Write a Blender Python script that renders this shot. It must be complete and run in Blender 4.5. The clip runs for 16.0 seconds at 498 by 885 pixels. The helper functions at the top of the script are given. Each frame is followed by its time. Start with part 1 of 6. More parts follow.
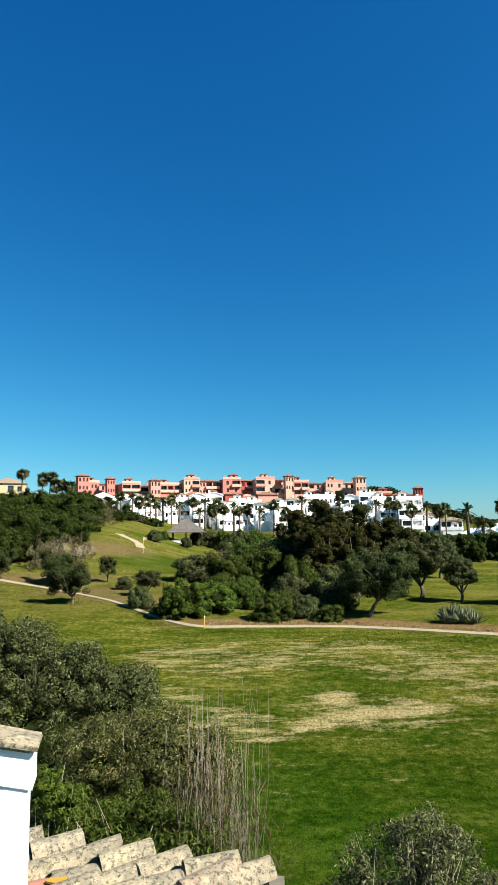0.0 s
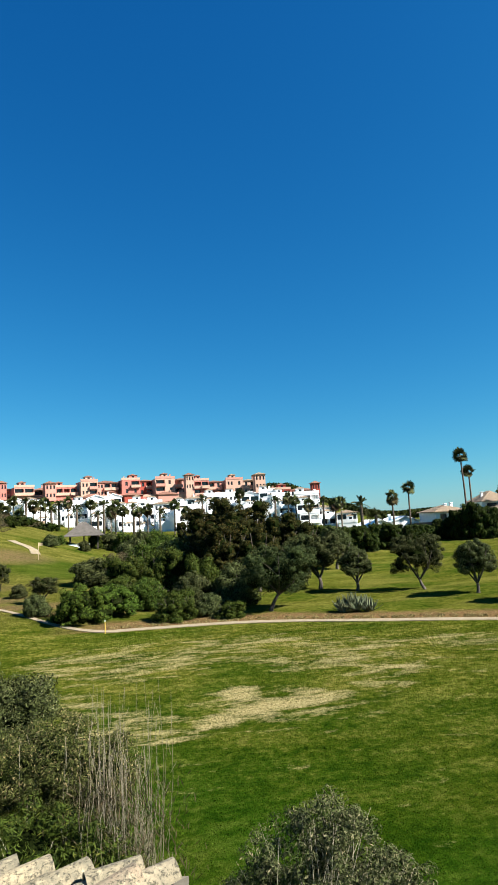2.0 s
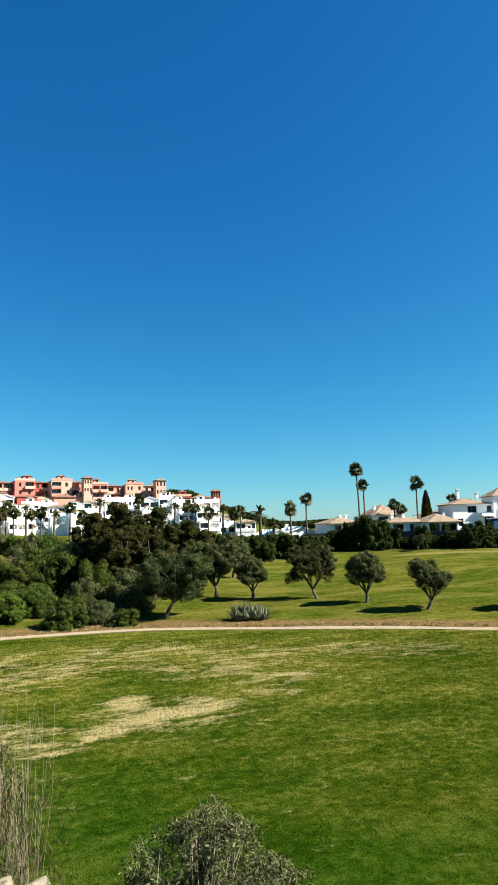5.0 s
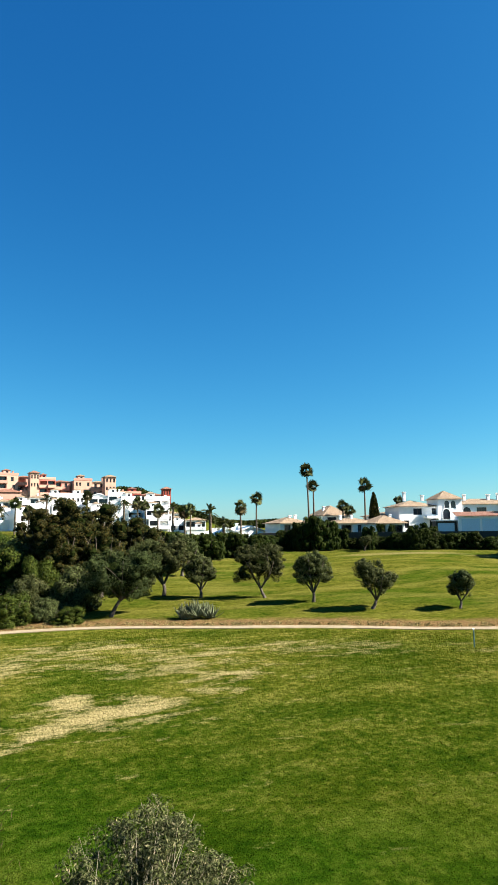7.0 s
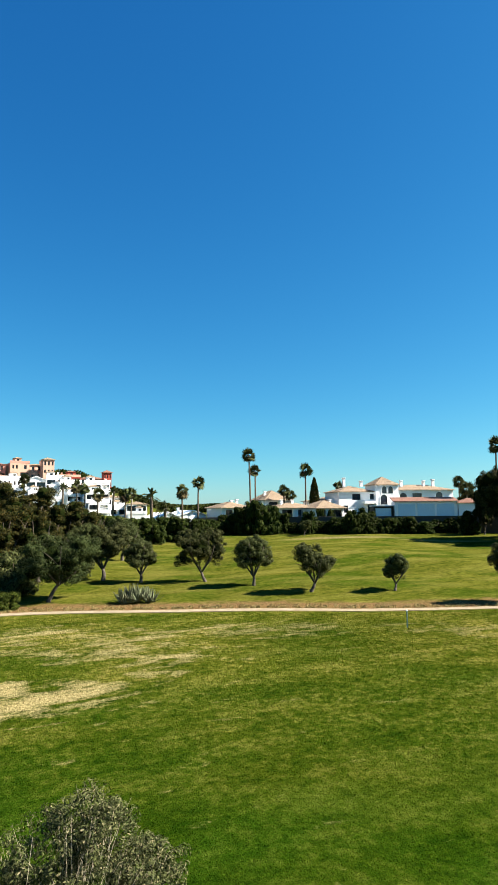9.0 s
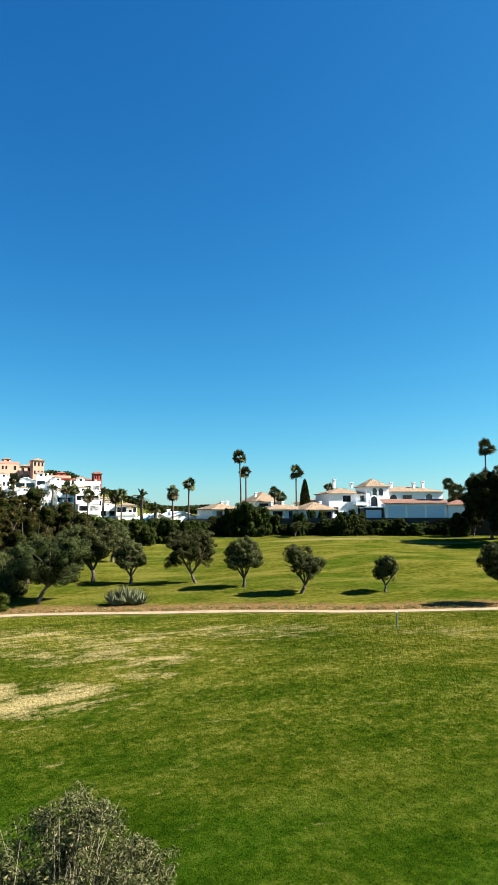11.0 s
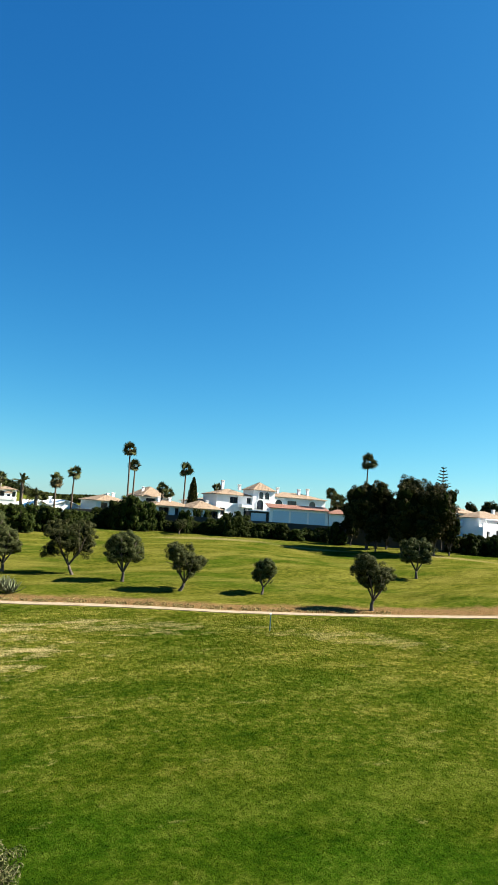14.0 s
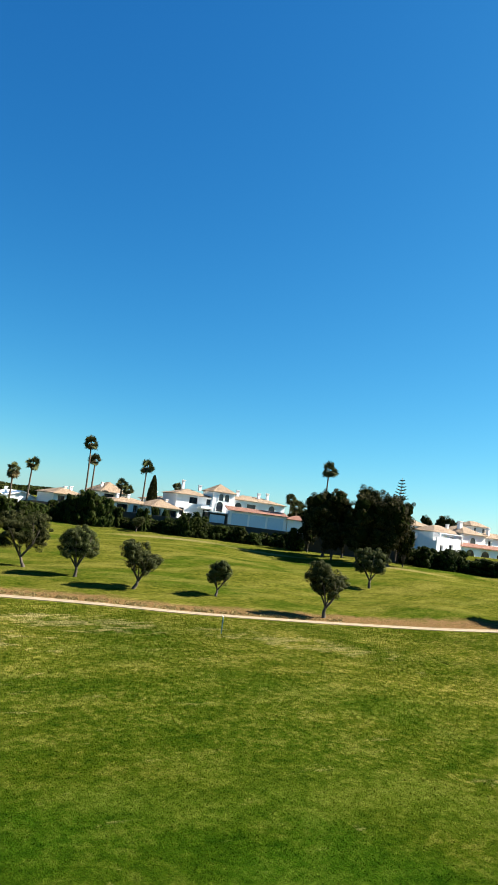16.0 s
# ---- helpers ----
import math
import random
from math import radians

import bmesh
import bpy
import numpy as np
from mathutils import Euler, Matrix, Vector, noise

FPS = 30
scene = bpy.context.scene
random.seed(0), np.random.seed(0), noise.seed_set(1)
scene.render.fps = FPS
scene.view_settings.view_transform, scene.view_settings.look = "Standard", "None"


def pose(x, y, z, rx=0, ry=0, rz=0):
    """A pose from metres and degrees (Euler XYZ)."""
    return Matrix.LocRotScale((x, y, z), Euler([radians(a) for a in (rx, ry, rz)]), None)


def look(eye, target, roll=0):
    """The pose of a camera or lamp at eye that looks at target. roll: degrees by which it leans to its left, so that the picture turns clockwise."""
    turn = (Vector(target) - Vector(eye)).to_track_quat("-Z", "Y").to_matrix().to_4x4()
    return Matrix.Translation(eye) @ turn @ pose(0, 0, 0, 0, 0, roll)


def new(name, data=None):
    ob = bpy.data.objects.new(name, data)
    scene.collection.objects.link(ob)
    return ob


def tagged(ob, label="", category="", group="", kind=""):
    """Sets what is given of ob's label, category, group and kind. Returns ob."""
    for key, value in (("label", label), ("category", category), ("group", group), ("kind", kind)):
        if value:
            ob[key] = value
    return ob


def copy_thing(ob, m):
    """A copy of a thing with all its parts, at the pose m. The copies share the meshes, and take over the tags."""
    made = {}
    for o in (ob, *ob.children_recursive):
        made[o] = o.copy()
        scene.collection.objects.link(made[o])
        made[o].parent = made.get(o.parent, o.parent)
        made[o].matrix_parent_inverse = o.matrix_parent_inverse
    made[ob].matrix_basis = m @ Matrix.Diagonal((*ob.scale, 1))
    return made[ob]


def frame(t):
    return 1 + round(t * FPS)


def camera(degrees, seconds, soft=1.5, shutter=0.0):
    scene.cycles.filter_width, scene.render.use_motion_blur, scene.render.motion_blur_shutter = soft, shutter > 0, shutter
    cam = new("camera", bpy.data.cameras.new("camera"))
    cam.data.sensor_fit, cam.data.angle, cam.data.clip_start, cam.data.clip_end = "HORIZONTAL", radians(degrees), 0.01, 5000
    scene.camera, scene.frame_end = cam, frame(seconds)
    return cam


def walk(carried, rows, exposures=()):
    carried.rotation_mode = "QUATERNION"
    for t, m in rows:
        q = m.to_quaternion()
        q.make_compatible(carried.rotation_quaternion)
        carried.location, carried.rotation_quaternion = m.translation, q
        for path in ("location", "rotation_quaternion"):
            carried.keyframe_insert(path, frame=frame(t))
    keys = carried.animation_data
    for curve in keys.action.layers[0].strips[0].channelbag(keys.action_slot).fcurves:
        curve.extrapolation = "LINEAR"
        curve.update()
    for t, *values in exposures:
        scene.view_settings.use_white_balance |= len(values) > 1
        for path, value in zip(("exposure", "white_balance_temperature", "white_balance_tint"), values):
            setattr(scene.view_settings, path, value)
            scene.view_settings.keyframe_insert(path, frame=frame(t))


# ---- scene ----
cam = camera(43.19, 16.0, 1.0)
EYE = 7.0      # the eye above the fairway
ARM = 0.19     # the phone swings round its holder at arm's length
# seconds, yaw, pitch, roll
ROWS = [
    (0.0, -0.04, 7.89, 0.77),
    (0.5, -2.54, 7.88, 0.79),
    (1.0, -4.09, 8.11, 0.86),
    (1.5, -6.14, 8.14, 2.15),
    (2.0, -8.94, 7.46, 3.14),
    (2.5, -9.76, 8.05, 2.59),
    (3.0, -10.02, 7.76, 2.53),
    (3.5, -10.32, 7.53, 2.45),
    (4.0, -12.98, 7.40, 2.64),
    (4.5, -15.27, 7.37, 2.51),
    (4.7, -16.48, 7.60, 2.17),
    (6.8, -22.06, 7.72, 0.23),
    (7.0, -22.55, 7.59, 0.66),
    (7.5, -24.38, 6.34, 0.57),
    (8.0, -26.59, 5.95, 2.10),
    (8.5, -26.63, 6.22, 0.76),
    (8.7, -27.66, 6.10, 0.62),
    (10.8, -27.97, 6.28, -0.06),
    (11.0, -28.67, 6.27, 0.34),
    (11.5, -30.42, 6.29, -0.12),
    (12.0, -30.70, 5.91, -0.64),
    (12.5, -31.82, 6.44, -1.48),
    (13.0, -34.86, 6.81, -2.55),
    (13.5, -36.66, 7.12, -3.11),
    (14.0, -38.93, 6.43, -4.00),
    (14.5, -38.94, 6.30, -3.92),
    (15.0, -39.10, 7.12, -2.91),
    (15.5, -40.26, 7.37, -4.01),
    (16.0, -42.67, 7.01, -7.10),
]
walk(cam, [(t, pose(-ARM * math.sin(radians(yaw)), ARM * (math.cos(radians(yaw)) - 1), EYE, 90 + pitch, roll, yaw)) for t, yaw, pitch, roll in ROWS],
     exposures=[(0.0, 1.72, 6180, 10), (1.0, 1.69, 6120, 10), (4.7, 1.84, 6350, 10), (7.0, 2.00, 6550, 11), (16.0, 2.04, 6650, 12)])

# ---- light ----
SUN_AZ, SUN_EL = 118.0, 40.0     # clockwise from straight ahead, above the horizon
world = bpy.data.worlds.new("sky")
scene.world = world
world.use_nodes = True
wn = world.node_tree.nodes
sky = wn.new("ShaderNodeTexSky")
sky.sky_type, sky.sun_disc = "NISHITA", False
sky.sun_elevation, sky.sun_rotation = radians(SUN_EL), radians(SUN_AZ)
sky.altitude, sky.air_density, sky.dust_density, sky.ozone_density = 300, 1.0, 0.3, 4.0
# a very clear, dry sky: the blue deepens channel by channel
def sky_channel(channel, power, gain):
    low = wn.new("ShaderNodeMath")
    low.operation, low.inputs[1].default_value = "MULTIPLY", 0.10
    world.node_tree.links.new(split.outputs[channel], low.inputs[0])
    bent = wn.new("ShaderNodeMath")
    bent.operation, bent.inputs[1].default_value = "POWER", power
    world.node_tree.links.new(low.outputs[0], bent.inputs[0])
    full = wn.new("ShaderNodeMath")
    full.operation, full.inputs[1].default_value = "MULTIPLY", gain
    world.node_tree.links.new(bent.outputs[0], full.inputs[0])
    world.node_tree.links.new(full.outputs[0], join.inputs[channel])


split, join = wn.new("ShaderNodeSeparateColor"), wn.new("ShaderNodeCombineColor")
world.node_tree.links.new(sky.outputs[0], split.inputs[0])
sky_channel(0, 1.75, 0.310)
sky_channel(1, 1.08, 0.338)
sky_channel(2, 0.76, 0.318)
world.node_tree.links.new(join.outputs[0], wn["Background"].inputs[0])
wn["Background"].inputs[1].default_value = 1.0
sun_data = bpy.data.lights.new("sun", "SUN")
sun_data.energy, sun_data.angle, sun_data.color = 5.0, radians(0.53), (1.0, 0.95, 0.87)
sun = new("sun", sun_data)
sun.matrix_basis = look((math.sin(radians(SUN_AZ)) * 80, math.cos(radians(SUN_AZ)) * 80, 70), (0, 0, 0))


# ---- small tools ----
def bearing(az, dist, z=0.0):
    """A place by its bearing from the terrace (degrees clockwise from straight ahead), distance and height."""
    return Vector((dist * math.sin(radians(az)), dist * math.cos(radians(az)), z))


def up(dist, el):
    """The height at that distance which stands el degrees over eye level."""
    return EYE + dist * math.tan(radians(el))


def smooth(a, b, v):
    k = np.clip((v - a) / (b - a), 0, 1)
    return k * k * (3 - 2 * k)


def path_dist(az):
    """Distance of the cart path from the terrace at a bearing."""
    return 47.0 + 25.5 * smooth(-3, -22, az) + 12 * smooth(-19, -34, az) + 13 * np.clip((az - 36) / 30, 0, 1.8) ** 1.6 - 1.7 * smooth(6, 22, az)


def ground_height(x, y):
    r = np.hypot(x, y)
    az = np.degrees(np.arctan2(x, y))
    front = smooth(110, 80, np.abs(az - 20))
    z = 0.0284 * np.maximum(0, r - 48) * smooth(46, 56, r)
    z = np.minimum(z, 2.4 + 0.012 * np.maximum(0, r - 130))
    left = smooth(1, -13, az) * smooth(-75, -50, az)
    z = z + left * 0.030 * np.clip(r - 46, 0, 110)
    # the wooded knoll, the houses' shelf, the town hill
    hx, hy = 130 * math.sin(radians(-17.5)), 130 * math.cos(radians(-17.5))
    z = z + 6.6 * np.exp(-((x - hx) ** 2 / 2 / 17 ** 2 + (y - hy) ** 2 / 2 / 30 ** 2))
    z = z + 2.7 * smooth(129, 141, r) * smooth(17, 26, az)
    town = smooth(-60, -22, az) * smooth(23, 12, az)
    z = z + town * (3.0 * smooth(150, 205, r) + 12.0 * smooth(212, 262, r))
    z = z + 9 * smooth(-10, 4, az) * smooth(17, 12, az) * smooth(330, 400, r) * smooth(620, 460, r)
    z = z * smooth(2500, 700, r)
    # mounds and dips
    z = z + smooth(52, 62, r) * smooth(130, 110, r) * (0.6 * np.sin(x * 0.13 + 1.0) * np.sin(y * 0.11) + 0.9 * np.exp(-(((az - 59) / 6) ** 2 + ((r - 64) / 6) ** 2)) + 0.6 * np.exp(-(((az - 45.5) / 4.5) ** 2 + ((r - 74) / 7) ** 2)))
    z = z + 0.10 * np.sin(x * 0.21 + 0.6) * np.sin(y * 0.17 + 1.1) * smooth(8, 20, r) * smooth(46, 40, r)
    return z * front


def gz(p):
    return float(ground_height(np.float64(p[0]), np.float64(p[1])))


def on_ground(az, el):
    """Where a line of sight at that bearing and angle meets the ground."""
    d = np.arange(4.0, 420.0, 0.1)
    a = radians(az)
    z = ground_height(d * math.sin(a), d * math.cos(a))
    k = int(np.argmax(z >= EYE + d * math.tan(radians(el))))
    return bearing(az, d[k], float(z[k])), float(d[k])


def mesh(name, verts, faces, mats, smooth_shade=False, index=None):
    me = bpy.data.meshes.new(name)
    me.from_pydata([tuple(v) for v in verts], [], [tuple(f) for f in faces])
    for m in mats if isinstance(mats, (list, tuple)) else [mats]:
        me.materials.append(m)
    if index is not None:
        me.polygons.foreach_set("material_index", index)
    if smooth_shade:
        me.polygons.foreach_set("use_smooth", [True] * len(me.polygons))
    me.update()
    return me


def quads_mesh(name, corners, mat):
    """One mesh of loose polygons: corners is an array n x k x 3."""
    n, k = corners.shape[:2]
    me = bpy.data.meshes.new(name)
    me.vertices.add(n * k)
    me.vertices.foreach_set("co", np.asarray(corners, dtype=np.float32).ravel())
    me.loops.add(n * k)
    me.loops.foreach_set("vertex_index", np.arange(n * k, dtype=np.int32))
    me.polygons.add(n)
    me.polygons.foreach_set("loop_start", np.arange(0, n * k, k, dtype=np.int32))
    me.materials.append(mat)
    me.update(calc_edges=True)
    return me


def thing(name, place, label, category, group="", turn=0.0, kind=""):
    ob = new(name)
    ob.empty_display_size = 0.3
    ob.matrix_basis = Matrix.Translation(place) @ Matrix.Rotation(radians(turn), 4, "Z")
    return tagged(ob, label, category, group, kind)


def part(name, me, parent, label="", m=None):
    ob = new(name, me)
    ob.parent = parent
    if m is not None:
        ob.matrix_basis = m
    return tagged(ob, label) if label else ob


def box_faces(x0, x1, y0, y1, z0, z1, verts, faces):
    b = len(verts)
    verts += [(x0, y0, z0), (x1, y0, z0), (x1, y1, z0), (x0, y1, z0), (x0, y0, z1), (x1, y0, z1), (x1, y1, z1), (x0, y1, z1)]
    faces += [(b, b + 3, b + 2, b + 1), (b + 4, b + 5, b + 6, b + 7), (b, b + 1, b + 5, b + 4), (b + 1, b + 2, b + 6, b + 5), (b + 2, b + 3, b + 7, b + 6), (b + 3, b, b + 4, b + 7)]


def box(name, x0, x1, y0, y1, z0, z1, mat):
    v, f = [], []
    box_faces(x0, x1, y0, y1, z0, z1, v, f)
    return mesh(name, v, f, mat)


def tube(points, radii, n, verts, faces):
    """A tapered tube along points, added to verts and faces."""
    base = len(verts)
    pts = [Vector(p) for p in points]
    for i, p in enumerate(pts):
        d = (pts[min(i + 1, len(pts) - 1)] - pts[max(i - 1, 0)]).normalized()
        s = d.cross(Vector((0.31, 0.94, 0.13))).normalized()
        t = d.cross(s)
        for k in range(n):
            a = 2 * math.pi * k / n
            verts.append(p + float(radii[i]) * (math.cos(a) * s + math.sin(a) * t))
    for i in range(len(pts) - 1):
        for k in range(n):
            a, b = base + i * n + k, base + i * n + (k + 1) % n
            faces.append((a, b, b + n, a + n))
    faces.append(tuple(base + (len(pts) - 1) * n + k for k in range(n)))


def unit(rng, n):
    v = rng.normal(size=(n, 3))
    return v / np.linalg.norm(v, axis=1)[:, None]


def leaf_quads(rng, centres, along, length, width, out=None):
    """Pointed leaves, one bent quad each, at the centres, each lying along its own direction."""
    n = len(centres)
    side = np.cross(along, unit(rng, n) if out is None else out)
    side /= np.linalg.norm(side, axis=1)[:, None] + 1e-9
    ln = length * rng.uniform(0.7, 1.3, (n, 1))
    wd = width * rng.uniform(0.7, 1.3, (n, 1))
    q = np.empty((n, 4, 3))
    q[:, 0] = centres - along * ln / 2
    q[:, 1] = centres + side * wd / 2
    q[:, 2] = centres + along * ln / 2
    q[:, 3] = centres - side * wd / 2
    return q


# ---- materials ----
class Nodes:
    def __init__(self, name):
        self.mat = bpy.data.materials.new(name)
        self.mat.use_nodes = True
        self.tree = self.mat.node_tree
        self.out = self.tree.nodes["Material Output"]
        self.bsdf = self.tree.nodes["Principled BSDF"]

    def put(self, socket, value):
        if hasattr(value, "is_output"):
            self.tree.links.new(value, socket)
        elif isinstance(value, tuple) and len(value) == 3 and socket.type == "RGBA":
            socket.default_value = (*value, 1)
        else:
            socket.default_value = value

    def node(self, kind, out=0, sets=None, **ins):
        n = self.tree.nodes.new("ShaderNode" + kind)
        for k, v in (sets or {}).items():
            setattr(n, k, v)
        for k, v in ins.items():
            self.put(n.inputs[int(k[1:]) if k[1:].isdigit() else k.replace("_", " ")], v)
        return n.outputs[out]

    def place(self):
        return self.node("NewGeometry", 0)

    def local(self):
        return self.node("TexCoord", 3)

    def noise(self, where, scale, detail=4.0, rough=0.55, out=0):
        return self.node("TexNoise", out, Vector=where, Scale=scale, Detail=detail, Roughness=rough)

    def ramp(self, fac, *stops):
        n = self.tree.nodes.new("ShaderNodeValToRGB")
        self.put(n.inputs[0], fac)
        els = n.color_ramp.elements
        while len(els) < len(stops):
            els.new(0.5)
        for e, (p, c) in zip(els, stops):
            e.position, e.color = p, (*c, 1) if isinstance(c, tuple) else (c, c, c, 1)
        return n.outputs[0]

    def math(self, op, a, b=0.0):
        return self.node("Math", 0, {"operation": op}, i0=a, i1=b)

    def mix(self, fac, a, b, blend="MIX"):
        return self.node("MixRGB", 0, {"blend_type": blend}, i0=fac, i1=a, i2=b)

    def scaled(self, where, x, y, z):
        return self.node("Mapping", 0, Vector=where, Scale=(x, y, z))

    def bump(self, height, strength, dist):
        self.put(self.bsdf.inputs["Normal"], self.node("Bump", 0, Height=height, Strength=strength, Distance=dist))

    def done(self, color, rough=0.8, spec=0.3, metal=0.0):
        self.put(self.bsdf.inputs["Base Color"], color)
        self.put(self.bsdf.inputs["Roughness"], rough)
        self.put(self.bsdf.inputs["Specular IOR Level"], spec)
        self.put(self.bsdf.inputs["Metallic"], metal)
        return self.mat


def leaf_material(name, dark, light, dry, dry_share=0.08, glow=0.14, gloss=0.7):
    n = Nodes(name)
    island = n.node("NewGeometry", "Random Per Island")
    each = n.node("ObjectInfo", "Random")
    c = n.ramp(island, (0.0, dark), (0.75 - dry_share, light), (1.0 - dry_share, light), (1.0, dry))
    patch = n.noise(n.place(), 0.9, 3)
    c = n.mix(n.math("MULTIPLY", patch, 0.25), c, dark)
    hue = n.node("HueSaturation", 0, Hue=n.math("ADD", n.math("MULTIPLY", each, 0.03), 0.485), Value=n.math("ADD", n.math("MULTIPLY", each, 0.36), 0.74), Color=c)
    n.done(hue, gloss, 0.05)
    tr = n.node("BsdfTranslucent", 0, Color=hue)
    n.tree.links.new(n.node("MixShader", 0, i0=glow, i1=n.bsdf.outputs[0], i2=tr), n.out.inputs[0])
    return n.mat


def plaster(name, colour, stain=0.12, scale=1.0):
    n = Nodes(name)
    p = n.place()
    big, fine = n.noise(p, 0.35 * scale, 5), n.noise(p, 9 * scale, 4)
    streak = n.noise(n.scaled(p, 1.4 * scale, 1.4 * scale, 0.12 * scale), 1.0, 5)
    dirt = n.ramp(n.math("MULTIPLY", streak, big), (0.22, 0.0), (0.5, 1.0))
    c = n.mix(n.math("MULTIPLY", dirt, stain * 2.2), colour, tuple(v * 0.62 for v in colour))
    c = n.mix(n.math("MULTIPLY", fine, stain), c, tuple(v * 0.8 for v in colour))
    n.bump(fine, 0.25, 0.02)
    return n.done(c, 0.85, 0.2)


def plain(name, colour, rough=0.6, spec=0.3, metal=0.0, vary=0.25, scale=6.0):
    n = Nodes(name)
    f = n.noise(n.place(), scale, 5)
    c = n.mix(f, tuple(v * (1 - vary) for v in colour), tuple(min(1, v * (1 + vary)) for v in colour))
    n.bump(f, 0.15, 0.02)
    return n.done(c, rough, spec, metal)


def bark_material(name, dark, light):
    n = Nodes(name)
    f = n.noise(n.scaled(n.local(), 9, 9, 2.2), 1.0, 6, 0.65)
    n.bump(f, 0.8, 0.05)
    return n.done(n.ramp(f, (0.3, dark), (0.7, light)), 0.9, 0.15)


def roof_material(name, a, b, pitch=0.25):
    """Barrel-tiled roof seen from afar: ribs down the slope, patchy fired clay."""
    n = Nodes(name)
    p = n.local()
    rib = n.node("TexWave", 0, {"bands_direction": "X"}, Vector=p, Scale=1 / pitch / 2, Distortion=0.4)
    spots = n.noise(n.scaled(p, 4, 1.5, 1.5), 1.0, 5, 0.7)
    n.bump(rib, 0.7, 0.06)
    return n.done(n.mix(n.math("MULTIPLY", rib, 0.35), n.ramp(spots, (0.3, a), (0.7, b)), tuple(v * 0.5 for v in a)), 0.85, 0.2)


def ground_material(blade=False):
    n = Nodes("grass blades" if blade else "turf")
    p = n.place()
    sep = n.tree.nodes.new("ShaderNodeSeparateXYZ")
    n.put(sep.inputs[0], p)
    x, y = sep.outputs[0], sep.outputs[1]
    r = n.math("SQRT", n.math("ADD", n.math("MULTIPLY", x, x), n.math("MULTIPLY", y, y)))
    flat = n.scaled(p, 1, 1, 0)
    warp = n.noise(flat, 0.12, 5, 0.6)

    def blob(az, dist, across, deep, soft=0.5):
        c = bearing(az, dist)
        a = radians(az)
        dx, dy = n.math("SUBTRACT", x, c.x), n.math("SUBTRACT", y, c.y)
        u = n.math("DIVIDE", n.math("SUBTRACT", n.math("MULTIPLY", dx, math.cos(a)), n.math("MULTIPLY", dy, math.sin(a))), across)
        v = n.math("DIVIDE", n.math("ADD", n.math("MULTIPLY", dx, math.sin(a)), n.math("MULTIPLY", dy, math.cos(a))), deep)
        q = n.math("ADD", n.math("MULTIPLY", u, u), n.math("MULTIPLY", v, v))
        return n.node("MapRange", 0, i0=q, i1=1.0 + soft, i2=1.0 - soft, i3=0.0, i4=1.0)

    def union(blobs):
        s = blobs[0]
        for b in blobs[1:]:
            s = n.math("MAXIMUM", s, b)
        return s

    big, mid, fine = n.noise(flat, 0.09, 5, 0.6), n.noise(flat, 2.6, 6, 0.72), n.noise(flat, 8.0, 5, 0.75)
    patchy = n.noise(n.scaled(flat, 0.5, 0.85, 1), 0.62, 6, 0.68)
    blades = n.noise(n.scaled(flat, 1.0, 0.55, 1), 24, 4, 0.75)
    mott = n.math("ADD", n.math("MULTIPLY", mid, 0.55), n.math("MULTIPLY", patchy, 0.45))
    fair = n.ramp(mott, (0.40, (0.0134, 0.0294, 0.0014)), (0.50, (0.0312, 0.0489, 0.0030)), (0.58, (0.0681, 0.0783, 0.0098)))
    lush = n.ramp(mott, (0.40, (0.0063, 0.0236, 0.0010)), (0.50, (0.0164, 0.0433, 0.0020)), (0.60, (0.0341, 0.0653, 0.0046)))
    rough_g = n.ramp(mott, (0.39, (0.0270, 0.0458, 0.0032)), (0.5, (0.0790, 0.0873, 0.0094)), (0.60, (0.1923, 0.1663, 0.0374)))
    c = n.mix(n.ramp(big, (0.42, 0.0), (0.58, 1.0)), fair, lush)
    c = n.mix(n.math("MULTIPLY", n.node("MapRange", 0, i0=r, i1=15.0, i2=34.0, i3=0.1, i4=1.0), n.ramp(warp, (0.35, 0.25), (0.58, 1.0))), c, rough_g)
    wet = union([blob(11.5, 19.2, 4.6, 2.6, 0.9), blob(5.2, 28.6, 1.3, 1.2, 0.8), blob(-0.5, 25.5, 2.6, 1.6, 0.9), blob(15.0, 23.6, 3.2, 1.3, 0.9), blob(44, 21.5, 7.0, 2.4, 0.9), blob(33, 25.0, 5.0, 1.5, 0.9)])
    c = n.mix(n.math("MULTIPLY", wet, n.ramp(mid, (0.35, 0.6), (0.62, 0.2))), c, lush)
    fresh = union([blob(51, 18.3, 3.6, 1.3, 0.9), blob(60, 19.5, 3.0, 1.6, 0.9), blob(38, 16.4, 2.4, 1.0, 0.9)])
    c = n.mix(n.math("MULTIPLY", fresh, n.ramp(mott, (0.42, 0.1), (0.56, 0.55))), c, (0.0508, 0.0763, 0.0078))
    # the path swings away beyond the last olive trees; distances follow it
    turn = n.math("MULTIPLY", n.math("ARCTAN2", x, y), 57.29578)
    swing = n.math("MULTIPLY", n.math("POWER", n.math("DIVIDE", n.math("MAXIMUM", n.math("SUBTRACT", turn, 36.0), 0.0), 30.0), 1.6), 13.0)
    near_run = n.node("MapRange", 0, {"interpolation_type": "SMOOTHSTEP"}, i0=turn, i1=6.0, i2=22.0, i3=0.0, i4=1.7)
    rel = n.math("ADD", n.math("SUBTRACT", r, swing), near_run)
    beyond = n.node("MapRange", 0, i0=rel, i1=50.0, i2=55.0, i3=0.0, i4=1.0)
